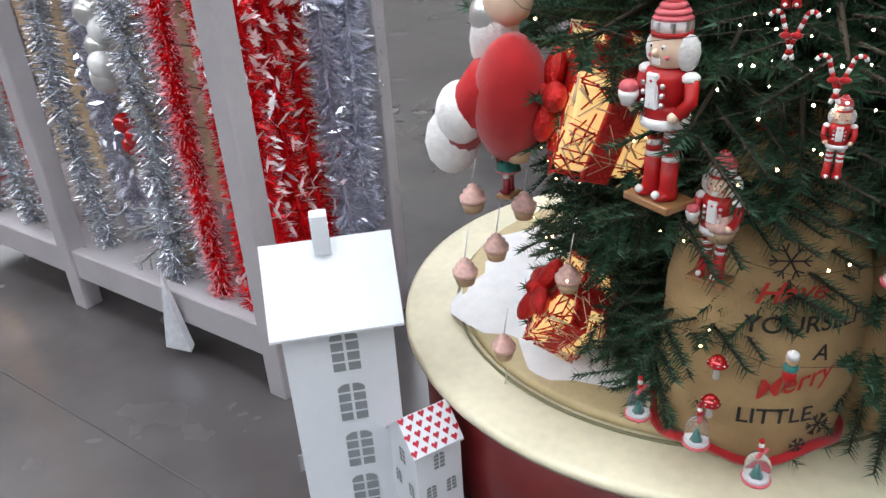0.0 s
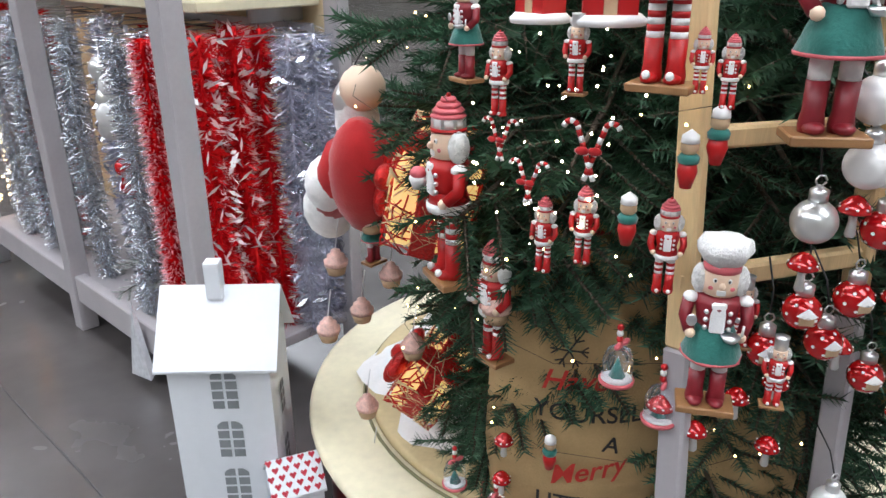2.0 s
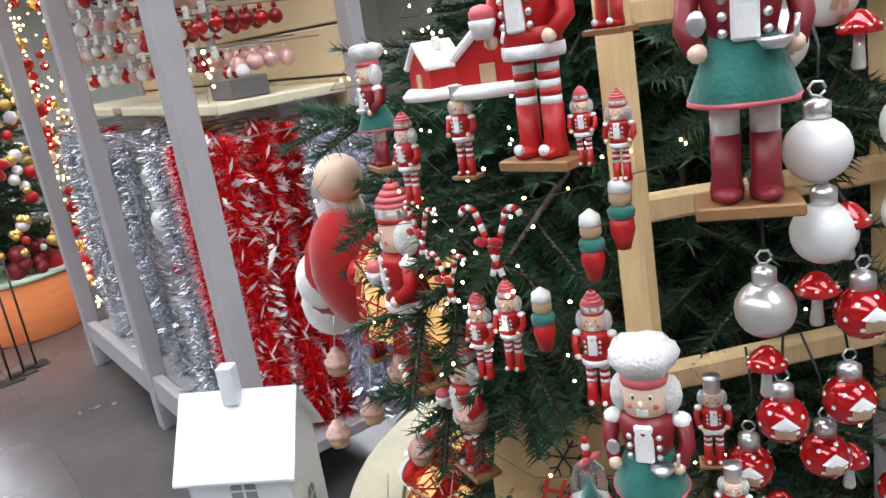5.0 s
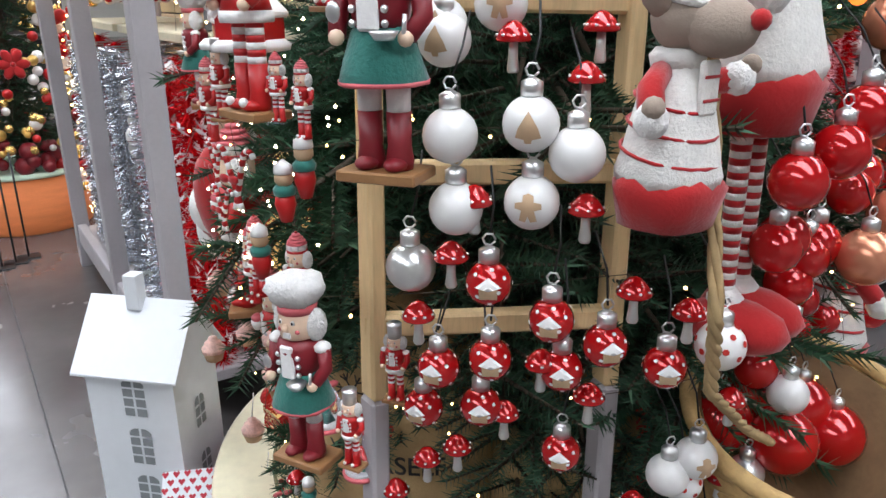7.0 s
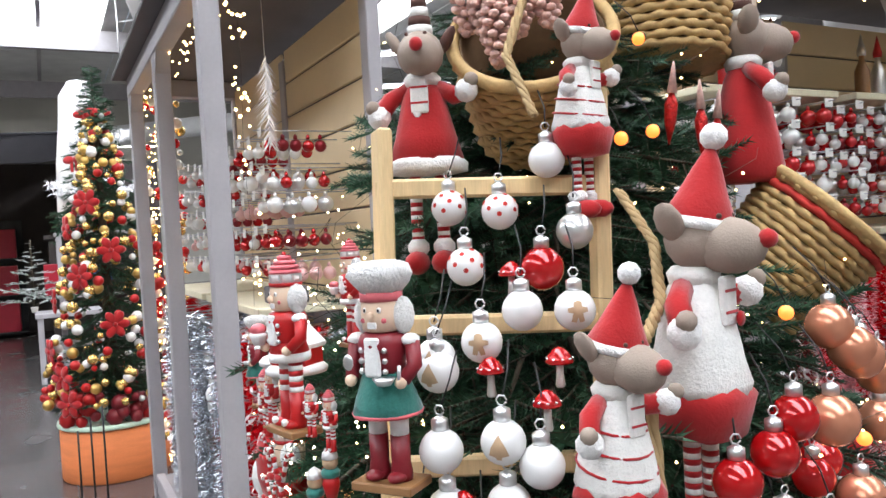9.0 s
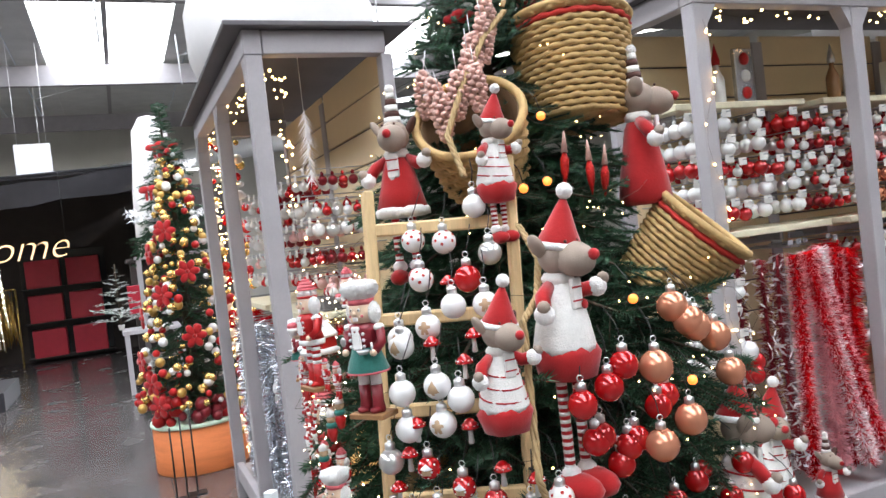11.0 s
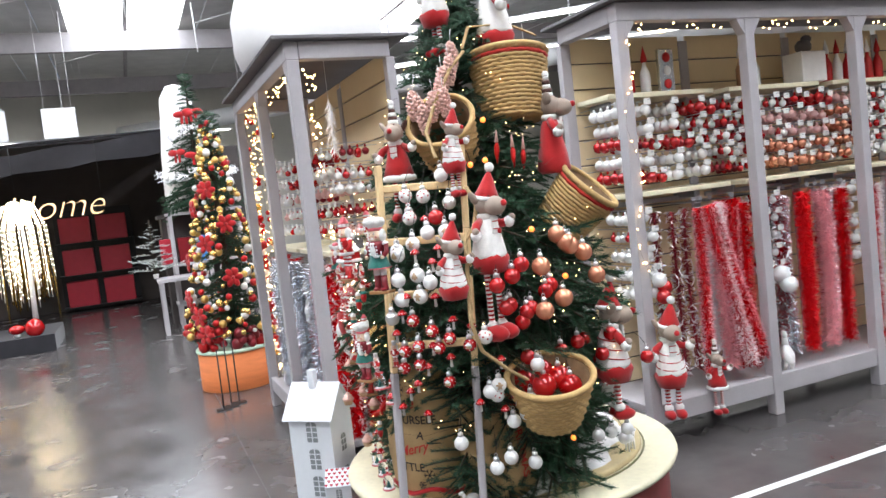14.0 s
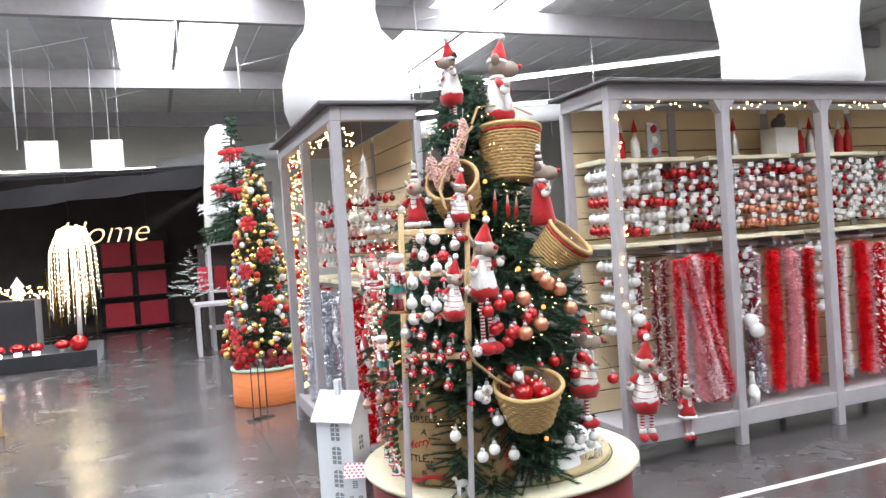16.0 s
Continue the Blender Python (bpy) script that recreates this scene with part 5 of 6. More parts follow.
def rope(pts, r):
    s = Shape()
    P = [Vector(p) for p in pts]
    fine = []
    for i in range(len(P) - 1):
        for k in range(14):
            fine.append(P[i].lerp(P[i + 1], k / 14))
    for ph in (0, 2.094, 4.189):
        s.tube([p + Vector((math.cos(ph + 0.9 * i), math.sin(ph + 0.9 * i), 0.3 * math.sin(ph + 0.9 * i))) * r * 0.55 for i, p in enumerate(fine)], r * 0.62, n=5)
    return solid("jute_rope", s, ROPE, "twisted jute rope looped round the fir", "rope", I4, "ropes")


rope([(1.878, 0.026, 1.571), (1.882, -0.031, 1.500), (1.843, -0.079, 1.432), (1.798, -0.095, 1.390), (1.754, -0.169, 1.123), (1.792, -0.146, 1.024), (1.889, -0.131, 0.938), (1.972, -0.112, 0.882)], 0.007)
rope([(2.041, 0.278, 2.101), (2.099, 0.325, 2.193), (2.297, 0.378, 2.217), (2.400, 0.306, 2.146)], 0.006)
rope([(2.042, 0.272, 2.089), (1.962, 0.243, 2.016), (1.875, 0.208, 1.896), (1.813, 0.181, 1.782), (1.815, 0.116, 1.677)], 0.007)


def sack(label, at, w, d, h, tie):
    n, prof = 40, [(0.80, 0.0), (1.0, 0.03), (1.05, 0.25), (1.0, 0.5), (0.82, 0.72), (0.45, 0.86), (0.26, 0.90), (0.34, 0.94), (0.55, 1.0), (0.5, 1.0), (0.3, 0.95)]
    t = thing("burlap_sack", label, "sack", at, "burlap sacks")
    s = Shape()
    vs, fs = [], []
    for j, (r, z) in enumerate(prof):
        for i in range(n):
            a = 6.2832 * i / n
            q = r * (1 + 0.035 * math.sin(3 * a + j) + (0.10 * math.sin(11 * a + 0.5) if 0.8 < z else 0.012 * math.sin(9 * a + 2 * j)))
            vs.append((q * w / 2 * math.cos(a), q * d / 2 * math.sin(a), z * h + 0.01 * math.sin(2 * a + j)))
    for j in range(len(prof) - 1):
        for i in range(n):
            k = (i + 1) % n
            fs.append((j * n + i, j * n + k, (j + 1) * n + k, (j + 1) * n + i))
    fs.append(tuple(range(n - 1, -1, -1)))
    s.put(vs, fs)
    part("bag", s, BURLAP, t)
    part("tie", Shape().tube([(0.27 * w / 2 * math.cos(0.3 * k), 0.27 * d / 2 * math.sin(0.3 * k), 0.9 * h) for k in range(21)], 0.006, n=5, closed=True), tie, t)
    return t


def lettering(text, parent, at, size, mat, wrap, italic=0.0):
    """Flat letters laid round an upright ellipse of half axes wrap, front at -y."""
    cu = bpy.data.curves.new("lettering", "FONT")
    cu.body, cu.size, cu.align_x, cu.shear = text, size, "CENTER", italic
    cu.offset = size * 0.012
    tmp = bpy.data.objects.new("lettering", cu)
    me = bpy.data.meshes.new_from_object(tmp)
    bpy.data.objects.remove(tmp)
    a, b = wrap
    for v_ in me.vertices:
        x, y = (at[0] * 1.0 + v_.co.x * math.cos(at[2]) - v_.co.y * math.sin(at[2])), (at[1] + v_.co.x * math.sin(at[2]) + v_.co.y * math.cos(at[2]))
        ang = x / a
        v_.co = (a * math.sin(ang), -b * math.cos(ang), y)
    me.materials.clear()
    me.materials.append(mat)
    ob = part("lettering", me, None, parent, "printed words on the sack")
    return ob


SW, SD, SH = 0.34, 0.26, 0.68
t = sack("tied burlap sack printed with black and red words", pose(1.785, 0.455, 0.372, 0, 0, -58), SW, SD, SH, FELTRED)
WR = (SW / 2 * 1.07, SD / 2 * 1.08)
lettering("Have", t, (-0.01, 0.365, 0.08), 0.055, INKRED, WR, 0.4)
lettering("YOURSELF", t, (0.03, 0.305, 0.0), 0.046, INKBLACK, WR)
lettering("A", t, (0.06, 0.245, -0.2), 0.045, INKBLACK, WR)
lettering("Merry", t, (0.025, 0.185, 0.25), 0.055, INKRED, WR, 0.4)
lettering("LITTLE", t, (0.0, 0.115, 0.0), 0.046, INKBLACK, WR)
s = Shape()
for cx_, cz_, r_ in ((-0.02, 0.44, 0.032), (0.085, 0.10, 0.024), (0.05, 0.06, 0.015)):
    for k in range(6):
        a = k * 1.0472
        e = (cx_ + r_ * math.cos(a), cz_ + r_ * math.sin(a))
        pts = [(cx_, cz_), e]
        for f, da in ((0.6, 0.6), (0.6, -0.6)):
            pts_ = [(cx_ + f * r_ * math.cos(a), cz_ + f * r_ * math.sin(a)), (cx_ + r_ * math.cos(a + da * 0.5), cz_ + r_ * math.sin(a + da * 0.5))]
            s.tube([(WR[0] * math.sin(x / WR[0]), -WR[1] * math.cos(x / WR[0]), z) for x, z in pts_], 0.0014, n=4)
        s.tube([(WR[0] * math.sin(x / WR[0]), -WR[1] * math.cos(x / WR[0]), z) for x, z in pts], 0.0016, n=4)
part("snowflake_print", s, INKBLACK, t)
part("red_hem", Shape().tube([(SW / 2 * 1.03 * math.cos(6.2832 * k / 40), SD / 2 * 1.03 * math.sin(6.2832 * k / 40), 0.03 + 0.012 * math.sin(k * 0.8)) for k in range(40)], 0.010, n=6, closed=True), FELTRED, t)
t = sack("burlap sack with red printed words behind the ladder", pose(1.98, 0.24, 0.372, 0, 0, -30), 0.28, 0.22, 0.54, INKRED)
lettering("MERRY CHRISTMAS", t, (0.09, 0.29, -1.45), 0.05, INKRED, (0.15, 0.119))


STRAWMESH = material("straw_mesh", (0.78, 0.62, 0.36), 0.6, 0, 50, 0.2, 0.2)


def gift(label, at, w, d, h):
    t = thing("lit_gift_box", label, "gift", at, "lit gift boxes")
    q = random.Random(int(w * 1000))
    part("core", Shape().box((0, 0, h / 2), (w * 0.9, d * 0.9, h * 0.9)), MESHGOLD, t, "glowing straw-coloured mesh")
    s = Shape()
    faces = [((1, 0, 0), (0, 1, 0), (0, 0, 1)), ((0, 1, 0), (0, 0, 1), (1, 0, 0)), ((1, 0, 0), (0, 0, 1), (0, 1, 0))]
    for ax in range(3):
        e1, e2, e3 = (Vector(c) for c in faces[ax])
        dim = Vector((w, d, h))
        for sg in (-1, 1):
            for k in range(70):
                c = e3 * (sg * abs(dim.dot(e3)) / 2) + e1 * q.uniform(-0.5, 0.5) * abs(dim.dot(e1)) + e2 * q.uniform(-0.5, 0.5) * abs(dim.dot(e2))
                a = q.uniform(0, 3.14)
                v_ = (e1 * math.cos(a) + e2 * math.sin(a)) * q.uniform(0.015, 0.035)
                ends = []
                for m_ in (c - v_, c + v_):
                    ends.append(Vector((max(-w / 2, min(w / 2, m_.x)), max(-d / 2, min(d / 2, m_.y)), max(-h / 2, min(h / 2, m_.z)) + h / 2)))
                s.tube(ends, 0.0018, 1 if q.random() < 0.55 else 0, n=4)
    part("mesh_cover", s, [STRAWMESH, GLITTER], t)
    part("ribbon", Shape().box((0, 0, h / 2), (w * 0.3, d * 1.01, h * 1.01), b=0.003), GLITTER, t, "red glitter ribbon")
    part("ribbon", Shape().box((0, 0, h / 2), (w * 1.012, d * 0.3, h * 1.012), b=0.003), GLITTER, t, "red glitter ribbon")
    bow = Shape()
    for k in range(4):
        a = k * 1.57 + 0.5
        bow.ball((0.042 * math.cos(a), -d / 2 - 0.018, h / 2 + 0.042 * math.sin(a)), (0.042, 0.020, 0.026), n=14, turn=(0, -math.degrees(a), 0))
    bow.ball((0, -d / 2 - 0.03, h / 2), 0.02, n=10)
    part("bow", bow, GLITTER, t, "large red glitter bow")
    return t


gift("glowing straw mesh gift box with red glitter bow", outward((1.713, 0.769, 0.923), -25, 0) @ pose(0, 0, 0, -14, 18, 0), 0.20, 0.16, 0.19)
gift("glowing straw mesh gift box with red glitter ribbon", outward((1.769, 0.857, 0.498), -30, 0) @ pose(0, 0, 0, -35, 24, 0), 0.17, 0.12, 0.13)


def santa():
    s = Shape()
    s.ball((0, 0, 0), (0.075, 0.07, 0.13), 0, n=18, turn=(0, 20, 0))
    s.tube([(0.0, -0.03, 0.04), (-0.05, -0.07, -0.03), (-0.08, -0.09, -0.08)], [0.05, 0.048, 0.045], 0, n=14)
    s.ball((-0.10, -0.10, -0.10), (0.06, 0.056, 0.075), 1, n=16, turn=(0, 30, 0))
    s.ball((-0.155, -0.13, -0.115), (0.035, 0.02, 0.018), 2, n=10, turn=(0, -10, 20))
    s.ball((-0.16, -0.12, -0.135), (0.04, 0.014, 0.012), 2, n=10, turn=(0, 10, 25))
    s.ball((-0.05, -0.085, -0.03), (0.052, 0.05, 0.06), 1, n=16)
    s.ball((-0.055, -0.02, 0.10), (0.05, 0.045, 0.08), 1, n=16, turn=(0, 25, 0))
    s.ball((-0.02, 0.0, 0.17), (0.05, 0.045, 0.045), 2, n=14)
    return s.mesh("santa_doll", [FELTRED, FUR, SKIN])


solid("santa_doll", santa(), None, "plush red figure with white fur cuffs lying in the boughs", "soft toy", outward((1.653, 0.895, 1.011), -10, 0))
spread(bauble("mirror mosaic bauble with white base", 0.045, SILVERGLASS), [(1.675, 0.938, 1.154)])


def gingerhouse(at, r):
    t = thing("gingerbread_house", "red gingerbread house ornament with snowy roof", "ornament", at, "gingerbread houses")
    part("wall", Shape().put([(-r, -r * 0.7, 0), (r, -r * 0.7, 0), (r, r * 0.7, 0), (-r, r * 0.7, 0), (-r, -r * 0.7, r), (r, -r * 0.7, r), (r, r * 0.7, r), (-r, r * 0.7, r), (0, -r * 0.7, 1.9 * r), (0, r * 0.7, 1.9 * r)], [(0, 1, 5, 8, 4), (2, 3, 7, 9, 6), (1, 2, 6, 5), (3, 0, 4, 7)], 0, I4, False), REDMATT, t)
    for sg in (-1, 1):
        part("roof", Shape().box((0, 0, 0), (r * 1.55, r * 1.75, r * 0.28), 0, pose(sg * r * 0.55, 0, r * 1.5, 0, sg * 42, 0), b=r * 0.12), ICING, t, "white icing snow roof")
    part("door", Shape().box((0, -r * 0.72, r * 0.4), (r * 0.5, r * 0.08, r * 0.8)), TAN, t)
    part("snow_base", Shape().lathe([(r * 1.4, -0.006), (r * 1.45, 0), (r * 1.2, 0.006)], n=20), ICING, t)
    part("chimney", Shape().box((r * 0.5, 0, r * 1.9), (r * 0.35, r * 0.35, r * 0.6)), ICING, t)
    return t


gingerhouse(outward((1.509, 0.375, 1.348), -25), 0.026)
gingerhouse(outward((1.498, 0.271, 1.352), 15), 0.030)


def candy_canes(at, h):
    t = thing("candy_canes", "pair of striped candy canes tied with red bow", "ornament", at, "candy canes")
    for sg in (-1, 1):
        pts = [(sg * (-0.15 + 0.55 * k / 8) * h * 0.5, 0, -h * 0.5 + h * 0.8 * k / 8) for k in range(9)]
        x0, z0 = pts[-1][0], pts[-1][2]
        pts += [(x0 + sg * h * 0.12 * (1 - math.cos(a)), 0, z0 + h * 0.13 * math.sin(a)) for a in (0.5, 1.1, 1.7, 2.3, 2.9)]
        for k in range(len(pts) - 1):
            part("candy_stripe", Shape().tube(pts[k:k + 2], h * 0.045, n=8), REDMATT if k % 2 else ICING, t)
    part("bow", Shape().ball((-h * 0.1, -0.01, 0), (h * 0.12, h * 0.04, h * 0.07), n=8).ball((h * 0.1, -0.01, 0), (h * 0.12, h * 0.04, h * 0.07), n=8), FELTRED, t)
    return t


candy_canes(outward((1.463, 0.261, 1.210)), 0.075)
candy_canes(outward((1.473, 0.356, 1.151)), 0.06)
candy_canes(outward((1.487, 0.416, 1.194)), 0.06)


def cloche(at):
    t = thing("glass_bell_ornament", "clear glass bell with snow scene and striped bow", "ornament", at, "glass bells on the fir")
    part("base", Shape().lathe([(0.024, 0), (0.025, 0.004), (0.022, 0.006)], n=20), PINKCREAM, t)
    part("snow", Shape().lathe([(0.022, 0.006), (0.018, 0.010), (0.001, 0.011)], n=16), ICING, t)
    g = part("dome", Shape().lathe([(0.021, 0.006), (0.021, 0.035), (0.015, 0.050), (0.005, 0.057)], n=20), CLEAR, t)
    g.visible_shadow = False
    part("tiny_fir", Shape().lathe([(0.009, 0.010), (0.001, 0.036)], n=10, wob=0.1), GREENFELT, t)
    part("bow", Shape().ball((-0.009, -0.004, 0.060), (0.010, 0.004, 0.005), n=8).ball((0.009, -0.004, 0.060), (0.010, 0.004, 0.005), n=8), PINKCREAM, t)
    b = Shape()
    for k in range(3):
        b.ball((0, 0, 0.066 + k * 0.009), 0.005, k % 2, n=8)
    part("bead_string", b, [REDMATT, ICING], t)
    return t


c0 = cloche(pose(1.546, 0.247, 0.868))
for p in ((1.565, 0.188, 0.822), (1.598, 0.602, 0.462), (1.588, 0.490, 0.453), (1.571, 0.381, 0.436)):
    copy_thing(c0, pose(*p, 0, 0, random.uniform(-20, 20)))


def beaded(at, kind):
    t = thing("cupcake_ornament", "pink beaded cake ornament hanging on the fir", "ornament", at, "cake ornaments")
    part("cake", Shape().lathe([(0.018, 0), (0.024, 0.022)], n=14), TAN, t)
    part("icing", Shape().lathe([(0.025, 0.020), (0.026, 0.030), (0.019, 0.033), (0.019, 0.042), (0.011, 0.045), (0.010, 0.053), (0.001, 0.058)], n=16), BLUSH, t)
    part("cord", Shape().tube([(0, 0, 0.056), (0, 0.01, 0.12)], 0.0012, n=4), CAPMETAL, t)
    return t


b0 = beaded(outward((1.655, 0.882, 0.898)), 0)
for p in ((1.624, 0.966, 0.792), (1.729, 0.913, 0.745), (1.669, 0.944, 0.671), (1.600, 0.976, 0.639), (1.652, 0.921, 0.445), (1.666, 0.782, 0.645), (1.577, 0.490, 0.864), (1.680, 0.941, 0.271)):
    copy_thing(b0, outward(p))


def gnome_peg(at):
    t = thing("elf_ornament", "small wooden elf ornament with green scarf", "ornament", at, "elf ornaments")
    part("body", Shape().lathe([(0.006, -0.03), (0.011, -0.012), (0.009, 0.0)], n=10), REDMATT, t)
    part("scarf", Shape().lathe([(0.011, -0.002), (0.012, 0.004), (0.009, 0.008)], n=10), GREENFELT, t)
    part("head", Shape().ball((0, 0, 0.015), 0.010, n=10), TAN, t)
    part("hat", Shape().lathe([(0.010, 0.020), (0.009, 0.028), (0.001, 0.034)], n=10), ICING, t)
    return t


g0 = gnome_peg(outward((1.557, 0.358, 0.685)))
for p in ((1.465, 0.206, 1.136), (1.475, 0.146, 1.215), (1.488, 0.122, 1.243)):
    copy_thing(g0, outward(p))


def icicle(at):
    t = thing("icicle_ornament", "long glittering red drop ornament with pale cap", "ornament", at, "drop ornaments")
    part("drop", Shape().lathe([(0.001, -0.07), (0.009, -0.035), (0.010, -0.008), (0.004, 0.008)], n=14), GLITTER, t)
    part("cap", Shape().lathe([(0.008, 0.008), (0.003, 0.045), (0.001, 0.055)], n=10), BLUSH, t)
    return t


i0 = icicle(pose(2.120, 0.103, 1.690))
for p in ((2.051, 0.095, 1.711), (2.172, 0.119, 1.679)):
    copy_thing(i0, pose(*p, 8, 0, 0))


def cone_ornament(at):
    t = thing("cone_ornament", "frosted pink fir cone ornament hanging on the fir", "ornament", at, "fir cones")
    s = Shape()
    for k in range(48):
        f = k / 48
        r = 0.020 * math.sin(3.0 * (0.12 + 0.86 * f))
        a = k * 2.4
        s.ball((r * math.cos(a), r * math.sin(a), 0.05 - 0.11 * f), (0.009, 0.009, 0.006), n=6)
    part("cone_body", s, BLUSH, t)
    part("cord", Shape().tube([(0, 0, 0.05), (0, 0.01, 0.10)], 0.0012, n=4), CAPMETAL, t)
    return t


k0 = cone_ornament(pose(1.972, 0.264, 2.020))
for p in ((1.871, 0.225, 1.883), (1.829, 0.258, 1.875), (1.910, 0.206, 1.894), (1.830, 0.228, 1.836), (1.934, 0.255, 1.978), (1.999, 0.288, 2.077), (1.910, 0.235, 1.933), (1.820, 0.297, 1.899)):
    copy_thing(k0, pose(*p, random.uniform(-10, 10), 0, random.uniform(0, 360)))

# fairy lights wound round the fir
pts = []
for k in range(150):
    z = 0.60 + 1.75 * k / 149
    a = k * 0.42
    r = girth(z) * 0.97
    pts.append((TX + r * math.cos(a), TY + r * math.sin(a), z + 0.04 * math.sin(k * 1.3)))
string_lights("warm white fairy lights wound round the fir", I4, pts, 380, 0.03, BULB, 8, 0.0022)
pts = []
q = random.Random(6)
for k in range(40):
    z = 1.05 + 0.50 * k / 39
    pts.append((1.50 + 0.16 * (z - 1.05) + 0.03 * math.sin(k * 2.1), 0.55 - 0.30 * abs(math.sin(k * 0.5)), z + 0.05 * math.sin(k * 1.1)))
string_lights("bright fairy light wires draped over the boughs", I4, pts, 90, 0.035, BULBWHITE, 9, 0.0020)
for k, p in enumerate(((2.024, 0.131, 1.808), (1.983, 0.067, 1.657), (2.060, -0.082, 1.397), (2.152, -0.123, 1.221), (2.158, -0.031, 0.664), (2.177, -0.023, 0.606), (1.923, 0.067, 1.646))):
    t = thing("orange_lamp", "glowing orange ball light among the boughs", "lamp", pose(*p), "orange ball lights")
    part("globe", Shape().ball((0, 0, 0), 0.010, n=12), BULBORANGE, t)
    part("wire", hanger(None, 0.06), BLACKMETAL, t, at=pose(0, 0, 0.012))


def deer(at, h):
    s = Shape()
    s.ball((0, 0, 0.55 * h), (0.32 * h, 0.16 * h, 0.18 * h), 0, n=14)
    for x in (-0.2, 0.2):
        for y in (-0.08, 0.08):
            s.tube([(x * h, y * h, 0.5 * h), (x * 1.1 * h, y * h, 0.0)], [0.06 * h, 0.045 * h], 0, n=8)
    s.tube([(0.26 * h, 0, 0.6 * h), (0.36 * h, 0, 0.82 * h)], [0.1 * h, 0.07 * h], 0, n=8)
    s.ball((0.42 * h, 0, 0.86 * h), (0.13 * h, 0.08 * h, 0.08 * h), 0, n=10)
    return s.mesh("plush_animal", [FUR])


solid("plush_animal", deer(None, 0.10), None, "small white fluffy animal standing on the podium", "soft toy", pose(1.80, 0.11, 0.375, 0, 0, 190))
solid("plush_animal", deer(None, 0.09), None, "small white fluffy animal standing on the podium", "soft toy", pose(2.62, 0.26, 0.375, 0, 0, 20))
solid("plush_animal", deer(None, 0.24), None, "white fluffy toy sitting on the base shelf", "soft toy", RAT @ pose(1.10, 0.10, 0.22, 0, -35, 60))

# ---- the rest of the hall ----
FARTREE = [material("gold_and_red_decor", (0.55, 0.35, 0.10), 0.35, 0.5, 30, 0.4, 0.1, island=1.0), REDMATT, WHITEGLASS]


def decor(label, at, z0, z1, radius, count, size, mats, seed):
    """Many small balls and bows spread over a far tree, too small to count."""
    q = random.Random(seed)
    s = Shape()
    for k in range(count):
        f = q.random() ** 1.3
        a = q.uniform(0, 6.2832)
        r = radius(z0 + (z1 - z0) * f) * q.uniform(0.88, 1.05)
        s.ball((r * math.cos(a), r * math.sin(a), z0 + (z1 - z0) * f), size * q.uniform(0.6, 1.3), q.randrange(len(mats)), n=8)
    return solid("tree_decor", s, mats, label, "ornaments", at, "", "stuff")


def cone_r(z0, z1, r0):
    return lambda z: max(0.03, r0 * (1 - (z - z0) / (z1 - z0)) ** 0.85)


POT = pose(1.56, 4.88, 0)
t = thing("tree_podium", "round podium with orange band and mint green top", "podium", POT)
part("side_band", Shape().lathe([(0.345, 0.0), (0.35, 0.01), (0.35, 0.35)], n=48), ORANGE, t, "orange band with fine lines")
part("top_board", Shape().lathe([(0.36, 0.35), (0.365, 0.36), (0.36, 0.38), (0.35, 0.383)], n=48), MINT, t)
fir("fir crowded with gold and red decorations on an orange podium", pose(1.56, 4.88, 0.38), 0.15, 2.15, cone_r(0.1, 2.2, 0.42), 120, 7)
decor("gold, white and red balls covering the far fir", pose(1.56, 4.88, 0.40), 0.12, 2.05, cone_r(0.05, 2.2, 0.43), 420, 0.030, FARTREE + [GOLD, GOLD], 5)
q = random.Random(9)
for k in range(9):
    a, z = -2.2 + q.uniform(-0.9, 0.9), 0.55 + 0.16 * k
    r = cone_r(0.05, 2.2, 0.45)(z - 0.4)
    s = Shape()
    for j in range(6):
        s.ball((0.05 * math.cos(j * 1.047), -0.012, 0.05 * math.sin(j * 1.047)), (0.045, 0.012, 0.028), n=8, turn=(0, -60 * j, 0))
    s.ball((0, -0.02, 0), 0.015, n=6)
    solid("fabric_poinsettia", s, FELTRED, "red fabric poinsettia flower on the far fir", "flower", pose(1.56 + r * math.cos(a), 4.88 + r * math.sin(a), z, 0, 0, math.degrees(a) + 90), "poinsettias")
decor("dark red balls round the foot of the far fir", pose(1.56, 4.88, 0.36), 0.05, 0.22, lambda z: 0.33, 50, 0.05, [BURGUNDY, REDMATT, BURGUNDY], 6)
for k in range(3):
    x = 1.30 + 0.07 * k
    t = thing("wire_stand", "thin black wire plant stand on the floor", "stand", pose(x, 3.98 + 0.06 * k, 0), "wire stands")
    part("stem", Shape().tube([(0, 0, 0), (0.0, 0, 0.50 + 0.05 * k)], 0.006, n=6), BLACKMETAL, t)
    part("foot", Shape().box((0, 0, 0.004), (0.12, 0.10, 0.006)), BLACKMETAL, t)
string_lights("golden fairy light garland on the far end post", LAT, [(-0.08 + 0.03 * math.sin(k), 0.12, 2.4 - 0.09 * k) for k in range(25)], 240, 0.09, BULB, 21, 0.006)
decor("red and gold balls in the lit garland", LAT @ pose(-0.12, 0.15, 0), 0.4, 2.4, lambda z: 0.10, 120, 0.028, [REDMATT, GOLD, WHITEGLASS, REDGLOSS], 12)

def afar(x, y, z, rx=0, ry=0, rz=0):
    """A place in the far part of the hall, which lies slightly askew to the rows."""
    return pose(x + 0.045 * (y + 2.0), y, z, rx, ry, rz)


